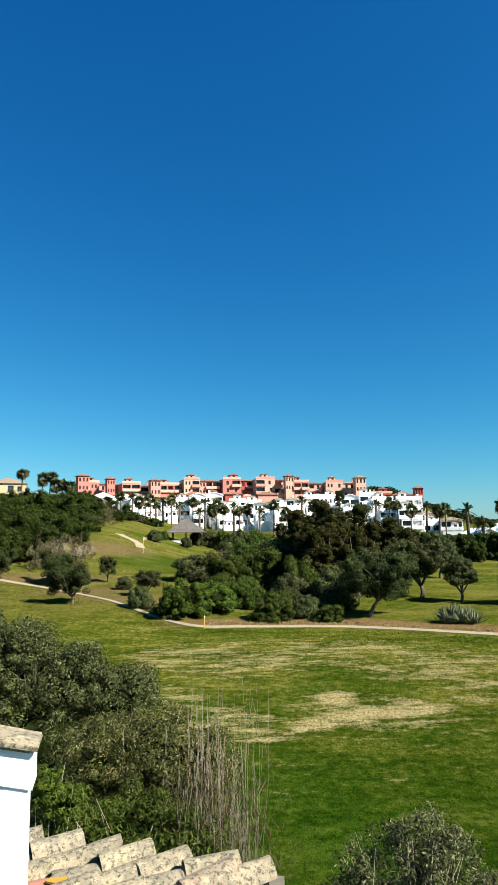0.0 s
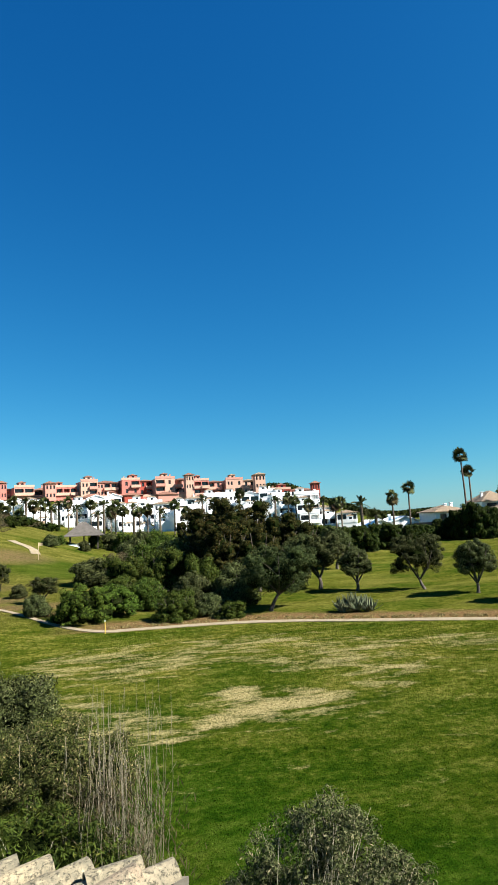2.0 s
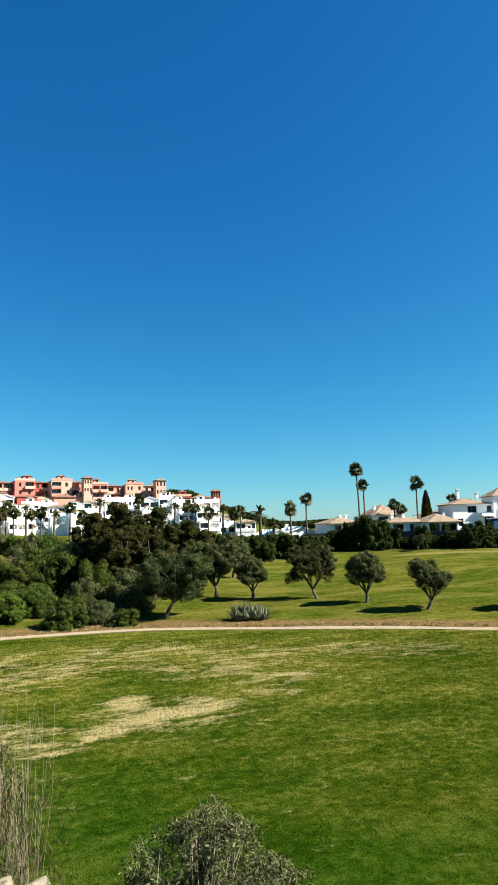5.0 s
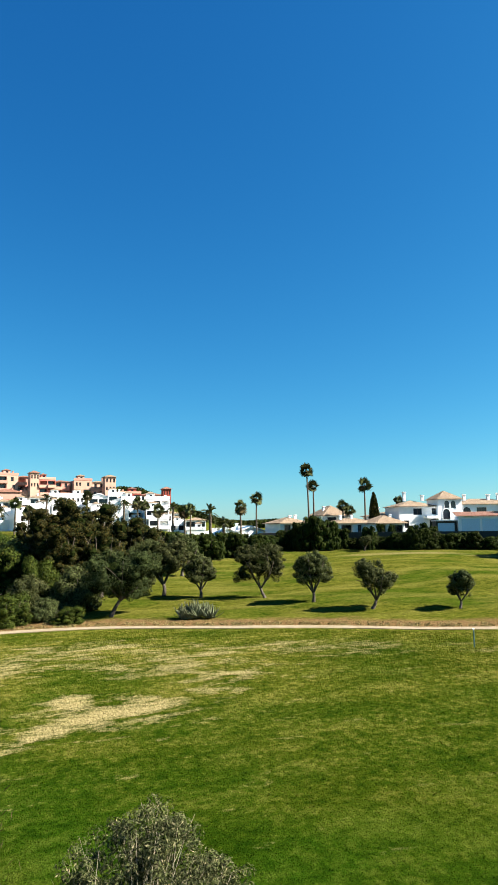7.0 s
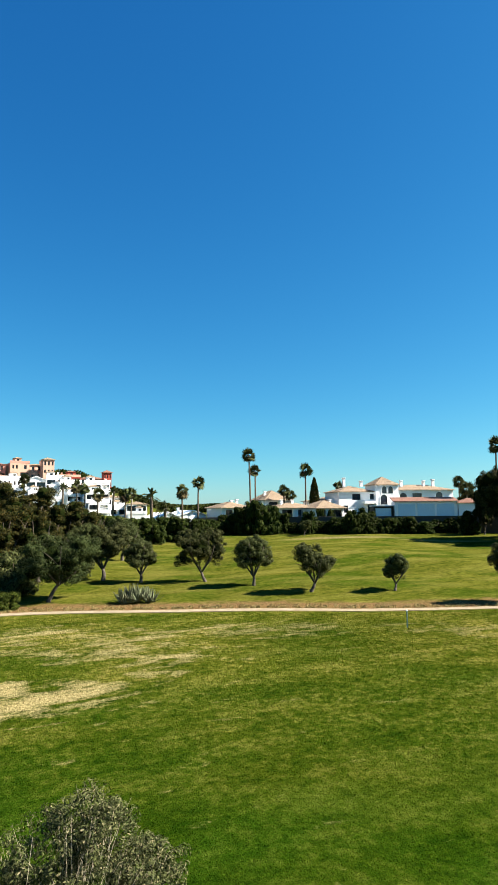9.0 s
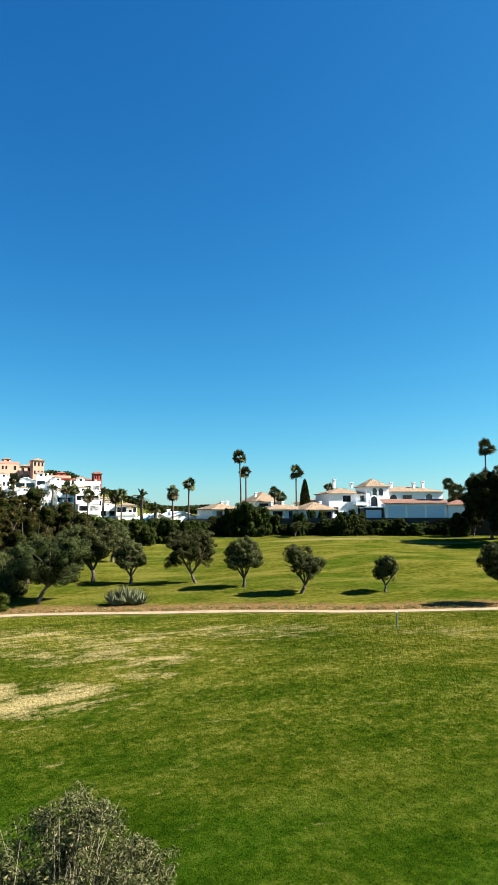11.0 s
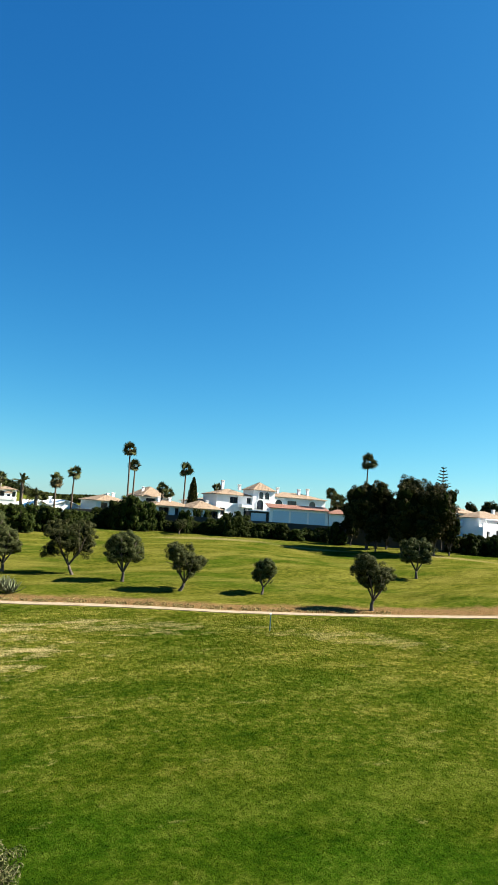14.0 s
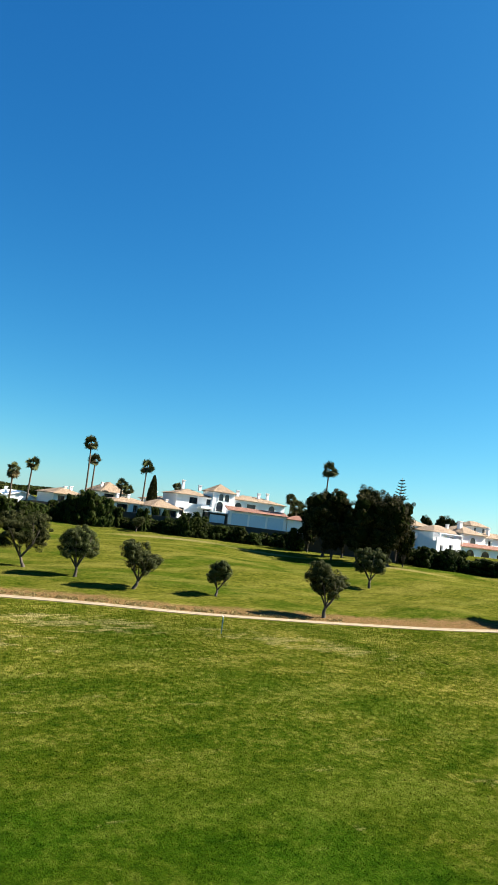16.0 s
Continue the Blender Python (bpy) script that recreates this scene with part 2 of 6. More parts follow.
    slope = n.mix(n.ramp(n.noise(flat, 0.09, 4), (0.48, 0.0), (0.6, 0.6)), n.ramp(n.math("ADD", n.math("MULTIPLY", mott, 0.45), n.math("MULTIPLY", n.noise(flat, 1.5, 6, 0.75), 0.55)), (0.41, (0.0240, 0.0350, 0.0030)), (0.60, (0.1120, 0.1100, 0.0160))), lush)
    slope = n.mix(n.math("MULTIPLY", n.ramp(n.noise(n.scaled(flat, 0.10, 0.22, 1), 1.0, 5, 0.65), (0.47, 0.0), (0.62, 0.75)), n.ramp(mid, (0.35, 0.4), (0.6, 1.0))), slope, (0.1480, 0.1300, 0.0280))
    c = n.mix(beyond, c, slope)
    scrub = union([blob(-16, 75, 14, 22), blob(-12, 66, 9, 9), blob(-9, 95, 14, 9), blob(-2, 62, 8, 8), blob(-14, 140, 24, 30), blob(-9.5, 76, 12, 14, 0.9), blob(-19, 70, 8, 12)])
    c = n.mix(n.math("MULTIPLY", scrub, n.ramp(mott, (0.40, 0.35), (0.58, 0.95))), c, n.mix(0.4, rough_g, (0.0816, 0.0612, 0.0204)))
    c = n.mix(n.math("MULTIPLY", blob(-7, 86, 8, 7, 0.5), n.ramp(mid, (0.35, 0.35), (0.6, 0.75))), c, lush)
    bank = union([blob(-18, 74, 8, 2.6, 0.8), blob(-14, 66, 5, 2.4, 0.8), blob(-10.5, 60.5, 5, 2.0, 0.8), blob(-6, 56, 4, 1.6, 0.8), blob(-12.5, 92, 6, 4, 0.8)])
    c = n.mix(n.math("MULTIPLY", bank, n.ramp(mid, (0.38, 0.25), (0.55, 0.9))), c, n.ramp(fine, (0.3, (0.0816, 0.0476, 0.0204)), (0.7, (0.1700, 0.1156, 0.0578))))
    track = union([blob(36, 115, 9, 1.7, 0.9), blob(45, 113, 7, 1.0, 0.9), blob(56, 112, 8, 1.2, 0.9)])
    c = n.mix(n.math("MULTIPLY", track, n.ramp(mid, (0.4, 0.3), (0.55, 0.8))), c, (0.2244, 0.1836, 0.0748))
    # bare reddish earth with dry grass on the far side of the cart path
    edge = n.math("ADD", rel, n.math("MULTIPLY", n.math("SUBTRACT", n.noise(flat, 0.55, 5, 0.7), 0.5), 5.0))
    band = n.math("MULTIPLY", n.node("MapRange", 0, i0=edge, i1=52.0, i2=50.2, i3=0.0, i4=1.0), n.node("MapRange", 0, i0=rel, i1=47.3, i2=47.6, i3=0.0, i4=1.0))
    band = n.math("MULTIPLY", band, n.node("MapRange", 0, i0=x, i1=-8.0, i2=-3.0, i3=0.0, i4=1.0))
    c = n.mix(n.math("MULTIPLY", band, n.ramp(mid, (0.35, 0.35), (0.5, 0.95))), c, n.ramp(fine, (0.3, (0.1088, 0.0544, 0.0238)), (0.7, (0.1972, 0.1224, 0.0578))))
    # straw-dry patches, long across the fairway
    straw = n.ramp(fine, (0.30, (0.2250, 0.1830, 0.0680)), (0.70, (0.3900, 0.3150, 0.1500)))
    streaks = n.node("TexNoise", 0, Vector=n.node("Mapping", 0, Vector=flat, Rotation=(0, 0, radians(-24)), Scale=(0.34, 0.95, 1)), Scale=1.2, Detail=7.0, Roughness=0.66, Distortion=0.6)
    core = union([blob(7.4, 27.9, 0.78, 1.08, 0.9), blob(5.6, 24.2, 0.82, 0.79, 0.9), blob(8.2, 25.5, 0.90, 0.65, 0.9), blob(10.7, 26.0, 0.98, 0.72, 0.9), blob(14.7, 26.9, 1.11, 0.90, 0.9), blob(12.7, 26.4, 0.82, 0.58, 0.9), blob(1.2, 22.2, 0.74, 0.50, 0.9), blob(26.7, 30.7, 0.98, 0.65, 0.9),
                  blob(21.8, 31.6, 1.80, 0.32, 0.9), blob(26.0, 33.4, 1.80, 0.29, 0.9), blob(30.5, 35.5, 1.64, 0.29, 0.9)])
    where = union([blob(10.5, 26.0, 3.6, 3.0, 0.9), blob(14.2, 34.2, 4.0, 3.4, 0.9), blob(1.3, 34.7, 3.6, 2.8, 0.9), blob(19.4, 32.0, 2.4, 2.2, 0.9), blob(-3.7, 38.0, 4.2, 3.0, 0.9), blob(-2.9, 33.5, 3.0, 2.4, 0.9), blob(-6.8, 35.5, 2.2, 2.6, 0.9), blob(-7.3, 28.1, 1.4, 1.8, 0.9), blob(-1.2, 24.0, 2.4, 2.2, 0.9),
                   blob(7.6, 38.5, 5.5, 3.0, 0.9), blob(17.0, 36.5, 4.2, 3.0, 0.9), blob(28.4, 38.5, 6.0, 2.4, 0.9), blob(20.0, 28.8, 1.6, 1.2, 0.9), blob(46, 39.5, 5.0, 2.0, 0.9), blob(52, 40.5, 4.0, 2.0, 0.9)])
    cut = n.math("ADD", n.math("ADD", n.math("MULTIPLY", core, 0.26), n.math("MULTIPLY", where, 0.22)), n.math("MULTIPLY", n.math("SUBTRACT", streaks, 0.5), 1.6))
    cut = n.math("ADD", cut, n.math("ADD", n.math("MULTIPLY", n.math("SUBTRACT", fine, 0.5), 0.30), n.math("MULTIPLY", n.math("SUBTRACT", mid, 0.5), 0.50)))
    cut = n.math("ADD", cut, n.math("MULTIPLY", n.math("SUBTRACT", where, 1.0), 0.09))
    dry = n.ramp(cut, (0.13, 0.0), (0.28, 0.5), (0.46, 1.0))
    near_side = n.node("MapRange", 0, i0=rel, i1=46.0, i2=43.0, i3=0.0, i4=1.0)
    c = n.mix(n.math("MULTIPLY", n.math("MULTIPLY", dry, near_side), n.node("MapRange", 0, i0=turn, i1=24.0, i2=40.0, i3=0.9, i4=0.5)), c, straw)
    # Near-black in the bump's hollows: shade between the blades, put into the colour.
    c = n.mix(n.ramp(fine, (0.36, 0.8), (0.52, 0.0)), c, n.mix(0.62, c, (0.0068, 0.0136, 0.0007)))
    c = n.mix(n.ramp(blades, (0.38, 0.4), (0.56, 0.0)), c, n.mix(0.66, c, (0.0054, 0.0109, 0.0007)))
    if blade:
        own = n.node("NewGeometry", "Random Per Island")
        c = n.node("HueSaturation", 0, Hue=n.math("ADD", n.math("MULTIPLY", own, 0.02), 0.488), Value=n.math("ADD", n.math("MULTIPLY", own, 0.6), 0.88), Color=c)
        return n.done(c, 0.9, 0.0)
    n.bump(n.math("ADD", n.math("MULTIPLY", blades, 0.6), fine), 1.0, 0.09)
    return n.done(c, 0.95, 0.0)


def earth_material(name, a, b, c):
    n = Nodes(name)
    p = n.place()
    f, g = n.noise(p, 1.3, 6, 0.7), n.noise(p, 14, 4, 0.7)
    n.bump(n.math("ADD", f, g), 0.8, 0.06)
    return n.done(n.mix(n.math("MULTIPLY", g, 0.6), n.ramp(f, (0.3, a), (0.5, b), (0.72, c)), a), 0.95, 0.1)


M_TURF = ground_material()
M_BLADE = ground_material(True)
M_PATH = earth_material("path concrete", (0.190, 0.145, 0.085), (0.255, 0.205, 0.130), (0.310, 0.262, 0.180))
M_BARK = bark_material("bark", (0.0238, 0.0184, 0.0136), (0.1156, 0.0952, 0.0714))
M_PALMBARK = bark_material("palm bark", (0.0408, 0.0306, 0.0204), (0.1496, 0.1156, 0.0816))
M_OLIVE = leaf_material("olive leaf", (0.0082, 0.0122, 0.0034), (0.0646, 0.0748, 0.0218), (0.1496, 0.1496, 0.0612), 0.14)
M_PINE = leaf_material("pine needles", (0.0022, 0.0040, 0.0012), (0.0320, 0.0340, 0.0065), (0.1150, 0.0780, 0.0140), 0.24, 0.05)
M_BROAD = leaf_material("evergreen leaf", (0.0082, 0.0163, 0.0020), (0.0578, 0.0816, 0.0102), (0.1224, 0.1156, 0.0204), 0.1)
M_KNOLL = leaf_material("knoll leaf", (0.0041, 0.0082, 0.0014), (0.0326, 0.0476, 0.0054), (0.0816, 0.0816, 0.0136), 0.1, 0.08)
M_BIGPINE = leaf_material("dense pine needles", (0.0020, 0.0036, 0.0012), (0.0500, 0.0480, 0.0110), (0.1000, 0.0680, 0.0160), 0.15, 0.04)
M_CAROB = leaf_material("carob leaf", (0.0048, 0.0082, 0.0020), (0.0449, 0.0558, 0.0150), (0.1020, 0.1020, 0.0340), 0.1, 0.06)
M_WILD = leaf_material("wild olive leaf", (0.0073, 0.0122, 0.0032), (0.0799, 0.0962, 0.0277), (0.2122, 0.2122, 0.0979), 0.14)
M_LIGHT = leaf_material("fresh green leaf", (0.0080, 0.0190, 0.0020), (0.0800, 0.1250, 0.0140), (0.1400, 0.1500, 0.0250), 0.06)
M_BROWN = leaf_material("dry scrub", (0.0340, 0.0306, 0.0136), (0.1020, 0.0850, 0.0408), (0.1768, 0.1360, 0.0680), 0.2)
M_NEAR = leaf_material("dry shrub leaf", (0.0050, 0.0081, 0.0019), (0.0825, 0.0925, 0.0213), (0.2875, 0.2188, 0.1000), 0.20)
M_STRAW = leaf_material("straw tuft", (0.0816, 0.0680, 0.0204), (0.2448, 0.1836, 0.0748), (0.3128, 0.2448, 0.1156), 0.2)
M_GREY = leaf_material("grey shrub leaf", (0.0090, 0.0140, 0.0040), (0.0950, 0.1080, 0.0380), (0.2600, 0.2250, 0.1200), 0.16)
# Near-black: the deep shade inside the crowns, put into the colour.
M_CORE = plain("painted crown shade", (0.0082, 0.0116, 0.0027), 0.95, 0.0, vary=0.5, scale=2.0)
M_REED = plain("dry reed stalk", (0.17, 0.145, 0.095), 0.8, 0.1, vary=0.55)
M_TWIG = plain("pale dry stems", (0.2448, 0.2108, 0.1428), 0.8, 0.2)
M_PALM = leaf_material("palm frond", (0.0120, 0.0180, 0.0060), (0.0820, 0.0900, 0.0290), (0.1100, 0.0900, 0.0300), 0.1, 0.12)
M_SKIRT = leaf_material("dead palm frond", (0.0544, 0.0374, 0.0170), (0.1360, 0.1020, 0.0476), (0.1904, 0.1360, 0.0680), 0.1, 0.1)
M_AGAVE = leaf_material("agave leaf", (0.0200, 0.0300, 0.0150), (0.1300, 0.1450, 0.0800), (0.3600, 0.3300, 0.1900), 0.3, 0.05)
M_WHITE = plaster("white lime wash", (0.82, 0.81, 0.78), 0.08)
M_CREAM = plaster("cream plaster", (0.450, 0.280, 0.200), 0.12)
M_PINK = plaster("salmon plaster", (0.380, 0.140, 0.105), 0.12)
M_PALEPINK = plaster("pale pink plaster", (0.430, 0.210, 0.155), 0.12)
M_RED = plaster("red plaster", (0.2720, 0.0544, 0.0340), 0.12)
M_YELLOW = plaster("pale yellow plaster", (0.3884, 0.2970, 0.1656), 0.12)
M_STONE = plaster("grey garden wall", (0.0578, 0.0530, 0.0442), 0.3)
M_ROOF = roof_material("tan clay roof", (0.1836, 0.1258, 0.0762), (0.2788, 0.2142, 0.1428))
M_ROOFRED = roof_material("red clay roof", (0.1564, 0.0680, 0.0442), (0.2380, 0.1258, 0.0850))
M_THATCH = earth_material("grey thatch", (0.0612, 0.0544, 0.0442), (0.1020, 0.0884, 0.0748), (0.1428, 0.1258, 0.1054))
M_DARK = plain("shaded timber", (0.0408, 0.0306, 0.0238), 0.7)
M_FRAME = plain("window frame", (0.0680, 0.0510, 0.0374), 0.5)
M_PALEBLUE = plain("pale blue paint", (0.48, 0.62, 0.70), 0.8)


def glass_material():
    n = Nodes("window glass")
    f = n.noise(n.place(), 0.7, 3)
    return n.done(n.ramp(f, (0.3, (0.0082, 0.0109, 0.0150)), (0.7, (0.0238, 0.0306, 0.0408))), 0.08, 0.6)


M_GLASS = glass_material()

# ---- ground, cart path, verge ----
def ground():
    rr = np.concatenate([np.linspace(0.5, 45, 45), np.linspace(45.5, 140, 120), np.geomspace(141, 4500, 50)])
    aa = np.radians(np.concatenate([np.linspace(-40, 80, 220), np.linspace(83, 317, 50)]))
    x, y = rr[:, None] * np.sin(aa)[None], rr[:, None] * np.cos(aa)[None]
    z = ground_height(x, y)
    n, m = x.shape
    v = np.stack([x, y, z], -1).reshape(-1, 3)
    i = np.arange(n - 1)[:, None] * m
    j = np.arange(m)[None]
    k = (j + 1) % m
    f = np.stack([i + j, i + m + j, i + m + k, i + k], -1).reshape(-1, 4)
    cap = [(0.0, 0.0, float(ground_height(np.float64(0), np.float64(0))))]
    faces = [tuple(q[::-1]) for q in f] + [(len(v), int(b), int(a)) for a, b in zip(range(m), np.r_[1:m, 0])]
    ob = new("ground", mesh("ground", np.vstack([v, cap]), faces, M_TURF, True))
    ob.data.flip_normals()
    tagged(ob, "mown golf fairway grass, green with straw-dry patches", "ground", kind="structure")


def ribbon(name, inner, outer, lift, mat, label, category, a0=-36, a1=88, ragged=0.0, crown=0.0):
    """A strip that lies on the ground between two distances from the terrace, with a raised edge."""
    rng = np.random.default_rng(5)
    aa = np.linspace(a0, a1, 420)
    base = path_dist(aa)
    wob = ragged * np.convolve(rng.normal(size=len(aa) + 8), np.ones(9) / 3, "valid")
    v, f = [], []
    rows = [(inner, 0.0, -0.10), (inner, 0.0, 1.0), ((inner + outer) / 2, 0.5, 1.0 + crown), (outer, 1.0, 1.0), (outer, 1.0, -0.10)]
    for off, w, hgt in rows:
        d = base + off + wob * w
        x, y = d * np.sin(np.radians(aa)), d * np.cos(np.radians(aa))
        z = ground_height(x, y) + lift * hgt + (rng.normal(size=len(aa)) * ragged * 0.02 if hgt > 0 else 0)
        v += list(np.stack([x, y, z], 1))
    n = len(aa)
    for k in range(len(rows) - 1):
        for i in range(n - 1):
            f.append((k * n + i, k * n + i + 1, (k + 1) * n + i + 1, (k + 1) * n + i))
    ob = new(name, mesh(name, v, f, mat, False))
    ob.data.flip_normals()
    return tagged(ob, label, category, kind="structure")


ground()
ribbon("path", -0.45, 0.60, 0.04, M_PATH, "pale concrete cart path curving across the golf course", "path")


def upper_path(points, width):
    v, f = [], []
    pts = [Vector((p.x, p.y)) for p in points]
    fine = []
    for i in range(len(pts) - 1):
        for k in range(12):
            fine.append(pts[i].lerp(pts[i + 1], k / 12))
    for i, p in enumerate(fine):
        d = (fine[min(i + 1, len(fine) - 1)] - fine[max(i - 1, 0)]).normalized()
        s = Vector((-d.y, d.x)) * width / 2
        for q, dz in ((p - s, -0.1), (p - s, 0.06), (p + s, 0.06), (p + s, -0.1)):
            v.append((q.x, q.y, gz(q) + dz))
    for i in range(len(fine) - 1):
        for k in range(3):
            f.append((i * 4 + k, i * 4 + k + 1, i * 4 + 5 + k, i * 4 + 4 + k))
    ob = new("path_upper", mesh("path_upper", v, f, M_PATH))
    tagged(ob, "pale cart path climbing the slope beside the green", "path", kind="structure")


def grass_blades():
    """Tufts of the mown fairway as far as the cart path, thinning out with distance."""
    rng = np.random.default_rng(3)
    n = 260000
    a = rng.uniform(-24, 70, n)
    r = 11.5 + rng.uniform(0, 1, n) ** 0.62 * (path_dist(a) - 12.3)
    a = np.radians(a)
    x, y = r * np.sin(a), r * np.cos(a)
    pos = np.stack([x, y, ground_height(x, y) + 0.012], 1)
    al = unit(rng, n) * 0.9 + np.array([0, 0, 0.45])
    al /= np.linalg.norm(al, axis=1)[:, None]
    size = (0.7 + r / 50)[:, None]
    q = leaf_quads(rng, pos, al, 1.0, 1.0)
    c = pos[:, None, :]
    q = c + (q - c) * np.array([0.048, 0.040, 0.048, 0.020])[None, :, None] * size[:, None]
    ob = new("grass", quads_mesh("grass", q[:, :3], M_BLADE))
    tagged(ob, "short mown grass blades of the fairway", "grass", kind="stuff")


grass_blades()


upper_path([on_ground(a, e)[0] for a, e in ((-9.6, -1.5), (-9.8, -1.1), (-10.3, -0.8), (-11.0, -0.5), (-11.6, -0.2))], 1.3)


def verge_grass():
    rng = np.random.default_rng(9)
    n = 9000
    a = rng.uniform(-4, 52, n)
    d = path_dist(a) + 0.9 + np.abs(rng.normal(size=n)) * 0.8
    keep = np.sin(a * 2.1) + np.sin(a * 5.3 + 1) + rng.normal(size=n) * 0.8 > -0.2
    a, d = np.radians(a[keep]), d[keep]
    x, y = d * np.sin(a), d * np.cos(a)
    pos = np.stack([x, y, ground_height(x, y) + 0.04], 1)
    al = unit(rng, len(pos)) * 0.8 + np.array([0, 0, 0.8])
    al /= np.linalg.norm(al, axis=1)[:, None]
    ob = new("verge_grass", quads_mesh("verge_grass", leaf_quads(rng, pos, al, 0.15, 0.05), M_STRAW))
    tagged(ob, "dry brown grass tufts along the cart path", "grass", kind="stuff")


verge_grass()


# ---- trees and shrubs ----
def limbs(rng, height, trunk_h, spread, radius, n_limbs, lean=0.0, fork=1):
    """Trunk with limbs that fork: points and radii of every piece, and the tips."""
    pieces, tips = [], []
    top = Vector((lean * trunk_h, rng.uniform(-0.1, 0.1) * trunk_h, trunk_h))
    mid = top * 0.5 + Vector((rng.uniform(-0.08, 0.08), rng.uniform(-0.08, 0.08), 0)) * trunk_h
    pieces.append(([Vector((0, 0, -0.15)), Vector((0, 0, 0.08 * trunk_h)), mid, top], [radius * 1.7, radius * 1.25, radius, radius * 0.85]))
    for k in range(n_limbs):
        a = 2 * math.pi * (k + rng.uniform(-0.3, 0.3)) / n_limbs
        out = spread * rng.uniform(0.45, 0.8)
        end = top + Vector((math.cos(a) * out, math.sin(a) * out, (height - trunk_h) * rng.uniform(0.45, 0.8)))
        m1 = top.lerp(end, 0.5) + Vector((math.cos(a), math.sin(a), -0.4)) * spread * 0.12
        pieces.append(([top - Vector((0, 0, radius)), m1, end], [radius * 0.65, radius * 0.4, radius * 0.14]))
        tips.append(end)
        for j in range(fork):
            b = a + rng.uniform(-1.1, 1.1)
            e2 = m1 + Vector((math.cos(b) * out * 0.7, math.sin(b) * out * 0.7, (height - trunk_h) * rng.uniform(0.1, 0.5)))
            pieces.append(([m1, m1.lerp(e2, 0.5) + Vector((0, 0, 0.08)), e2], [radius * 0.34, radius * 0.22, radius * 0.09]))
            tips.append(e2)
    return pieces, tips


def crown_quads(rng, centre, half, n_clumps, per, clump, leaf, lumps=(), flat=0.75, squash=0.8):
    """Leaves gathered in clumps over an uneven ellipsoid; lumps add smaller bulges (x, y, z, radius)."""
    pts = []
    total = n_clumps
    balls = [(np.array(centre), np.array(half), total)] + [(np.array(l[:3]), np.full(3, l[3]), max(3, int(total * (l[3] / max(half)) ** 2 * 0.9))) for l in lumps]
    for c, h, n in balls:
        u = unit(rng, n)
        rad = rng.uniform(0.25, 1.0, (n, 1)) ** 0.45 * rng.uniform(0.8, 1.1, (n, 1))
        pts.append(c + u * h * rad)
    cl = np.vstack(pts)
    size = clump * rng.uniform(0.6, 1.3, len(cl))
    idx = np.repeat(np.arange(len(cl)), per)
    u = unit(rng, len(idx))
    pos = cl[idx] + u * (size[idx, None] * rng.uniform(0.45, 1.0, (len(idx), 1)) ** 0.5) * np.array([1, 1, squash])
    # leaves lie roughly in the clump's skin, so that each clump has a lit and a shaded side
    out = u + unit(rng, len(idx)) * 0.32 + np.array([0, 0, 0.2])
    along = np.cross(out, unit(rng, len(idx)))
    along /= np.linalg.norm(along, axis=1)[:, None] + 1e-9
    return leaf_quads(rng, pos, along, leaf[0], leaf[1], out)


def shade_mass(rng, balls):
    """The dense inside of a crown: uneven low masses, near-black to stand in for its deep shade."""
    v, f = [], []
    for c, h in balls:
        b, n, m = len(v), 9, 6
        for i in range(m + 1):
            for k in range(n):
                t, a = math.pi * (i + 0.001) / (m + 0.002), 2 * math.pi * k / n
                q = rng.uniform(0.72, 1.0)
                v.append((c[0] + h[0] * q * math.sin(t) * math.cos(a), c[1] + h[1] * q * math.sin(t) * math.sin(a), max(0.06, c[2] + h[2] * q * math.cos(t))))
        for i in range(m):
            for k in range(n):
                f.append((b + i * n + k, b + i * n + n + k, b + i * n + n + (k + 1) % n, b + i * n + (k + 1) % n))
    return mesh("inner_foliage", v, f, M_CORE)


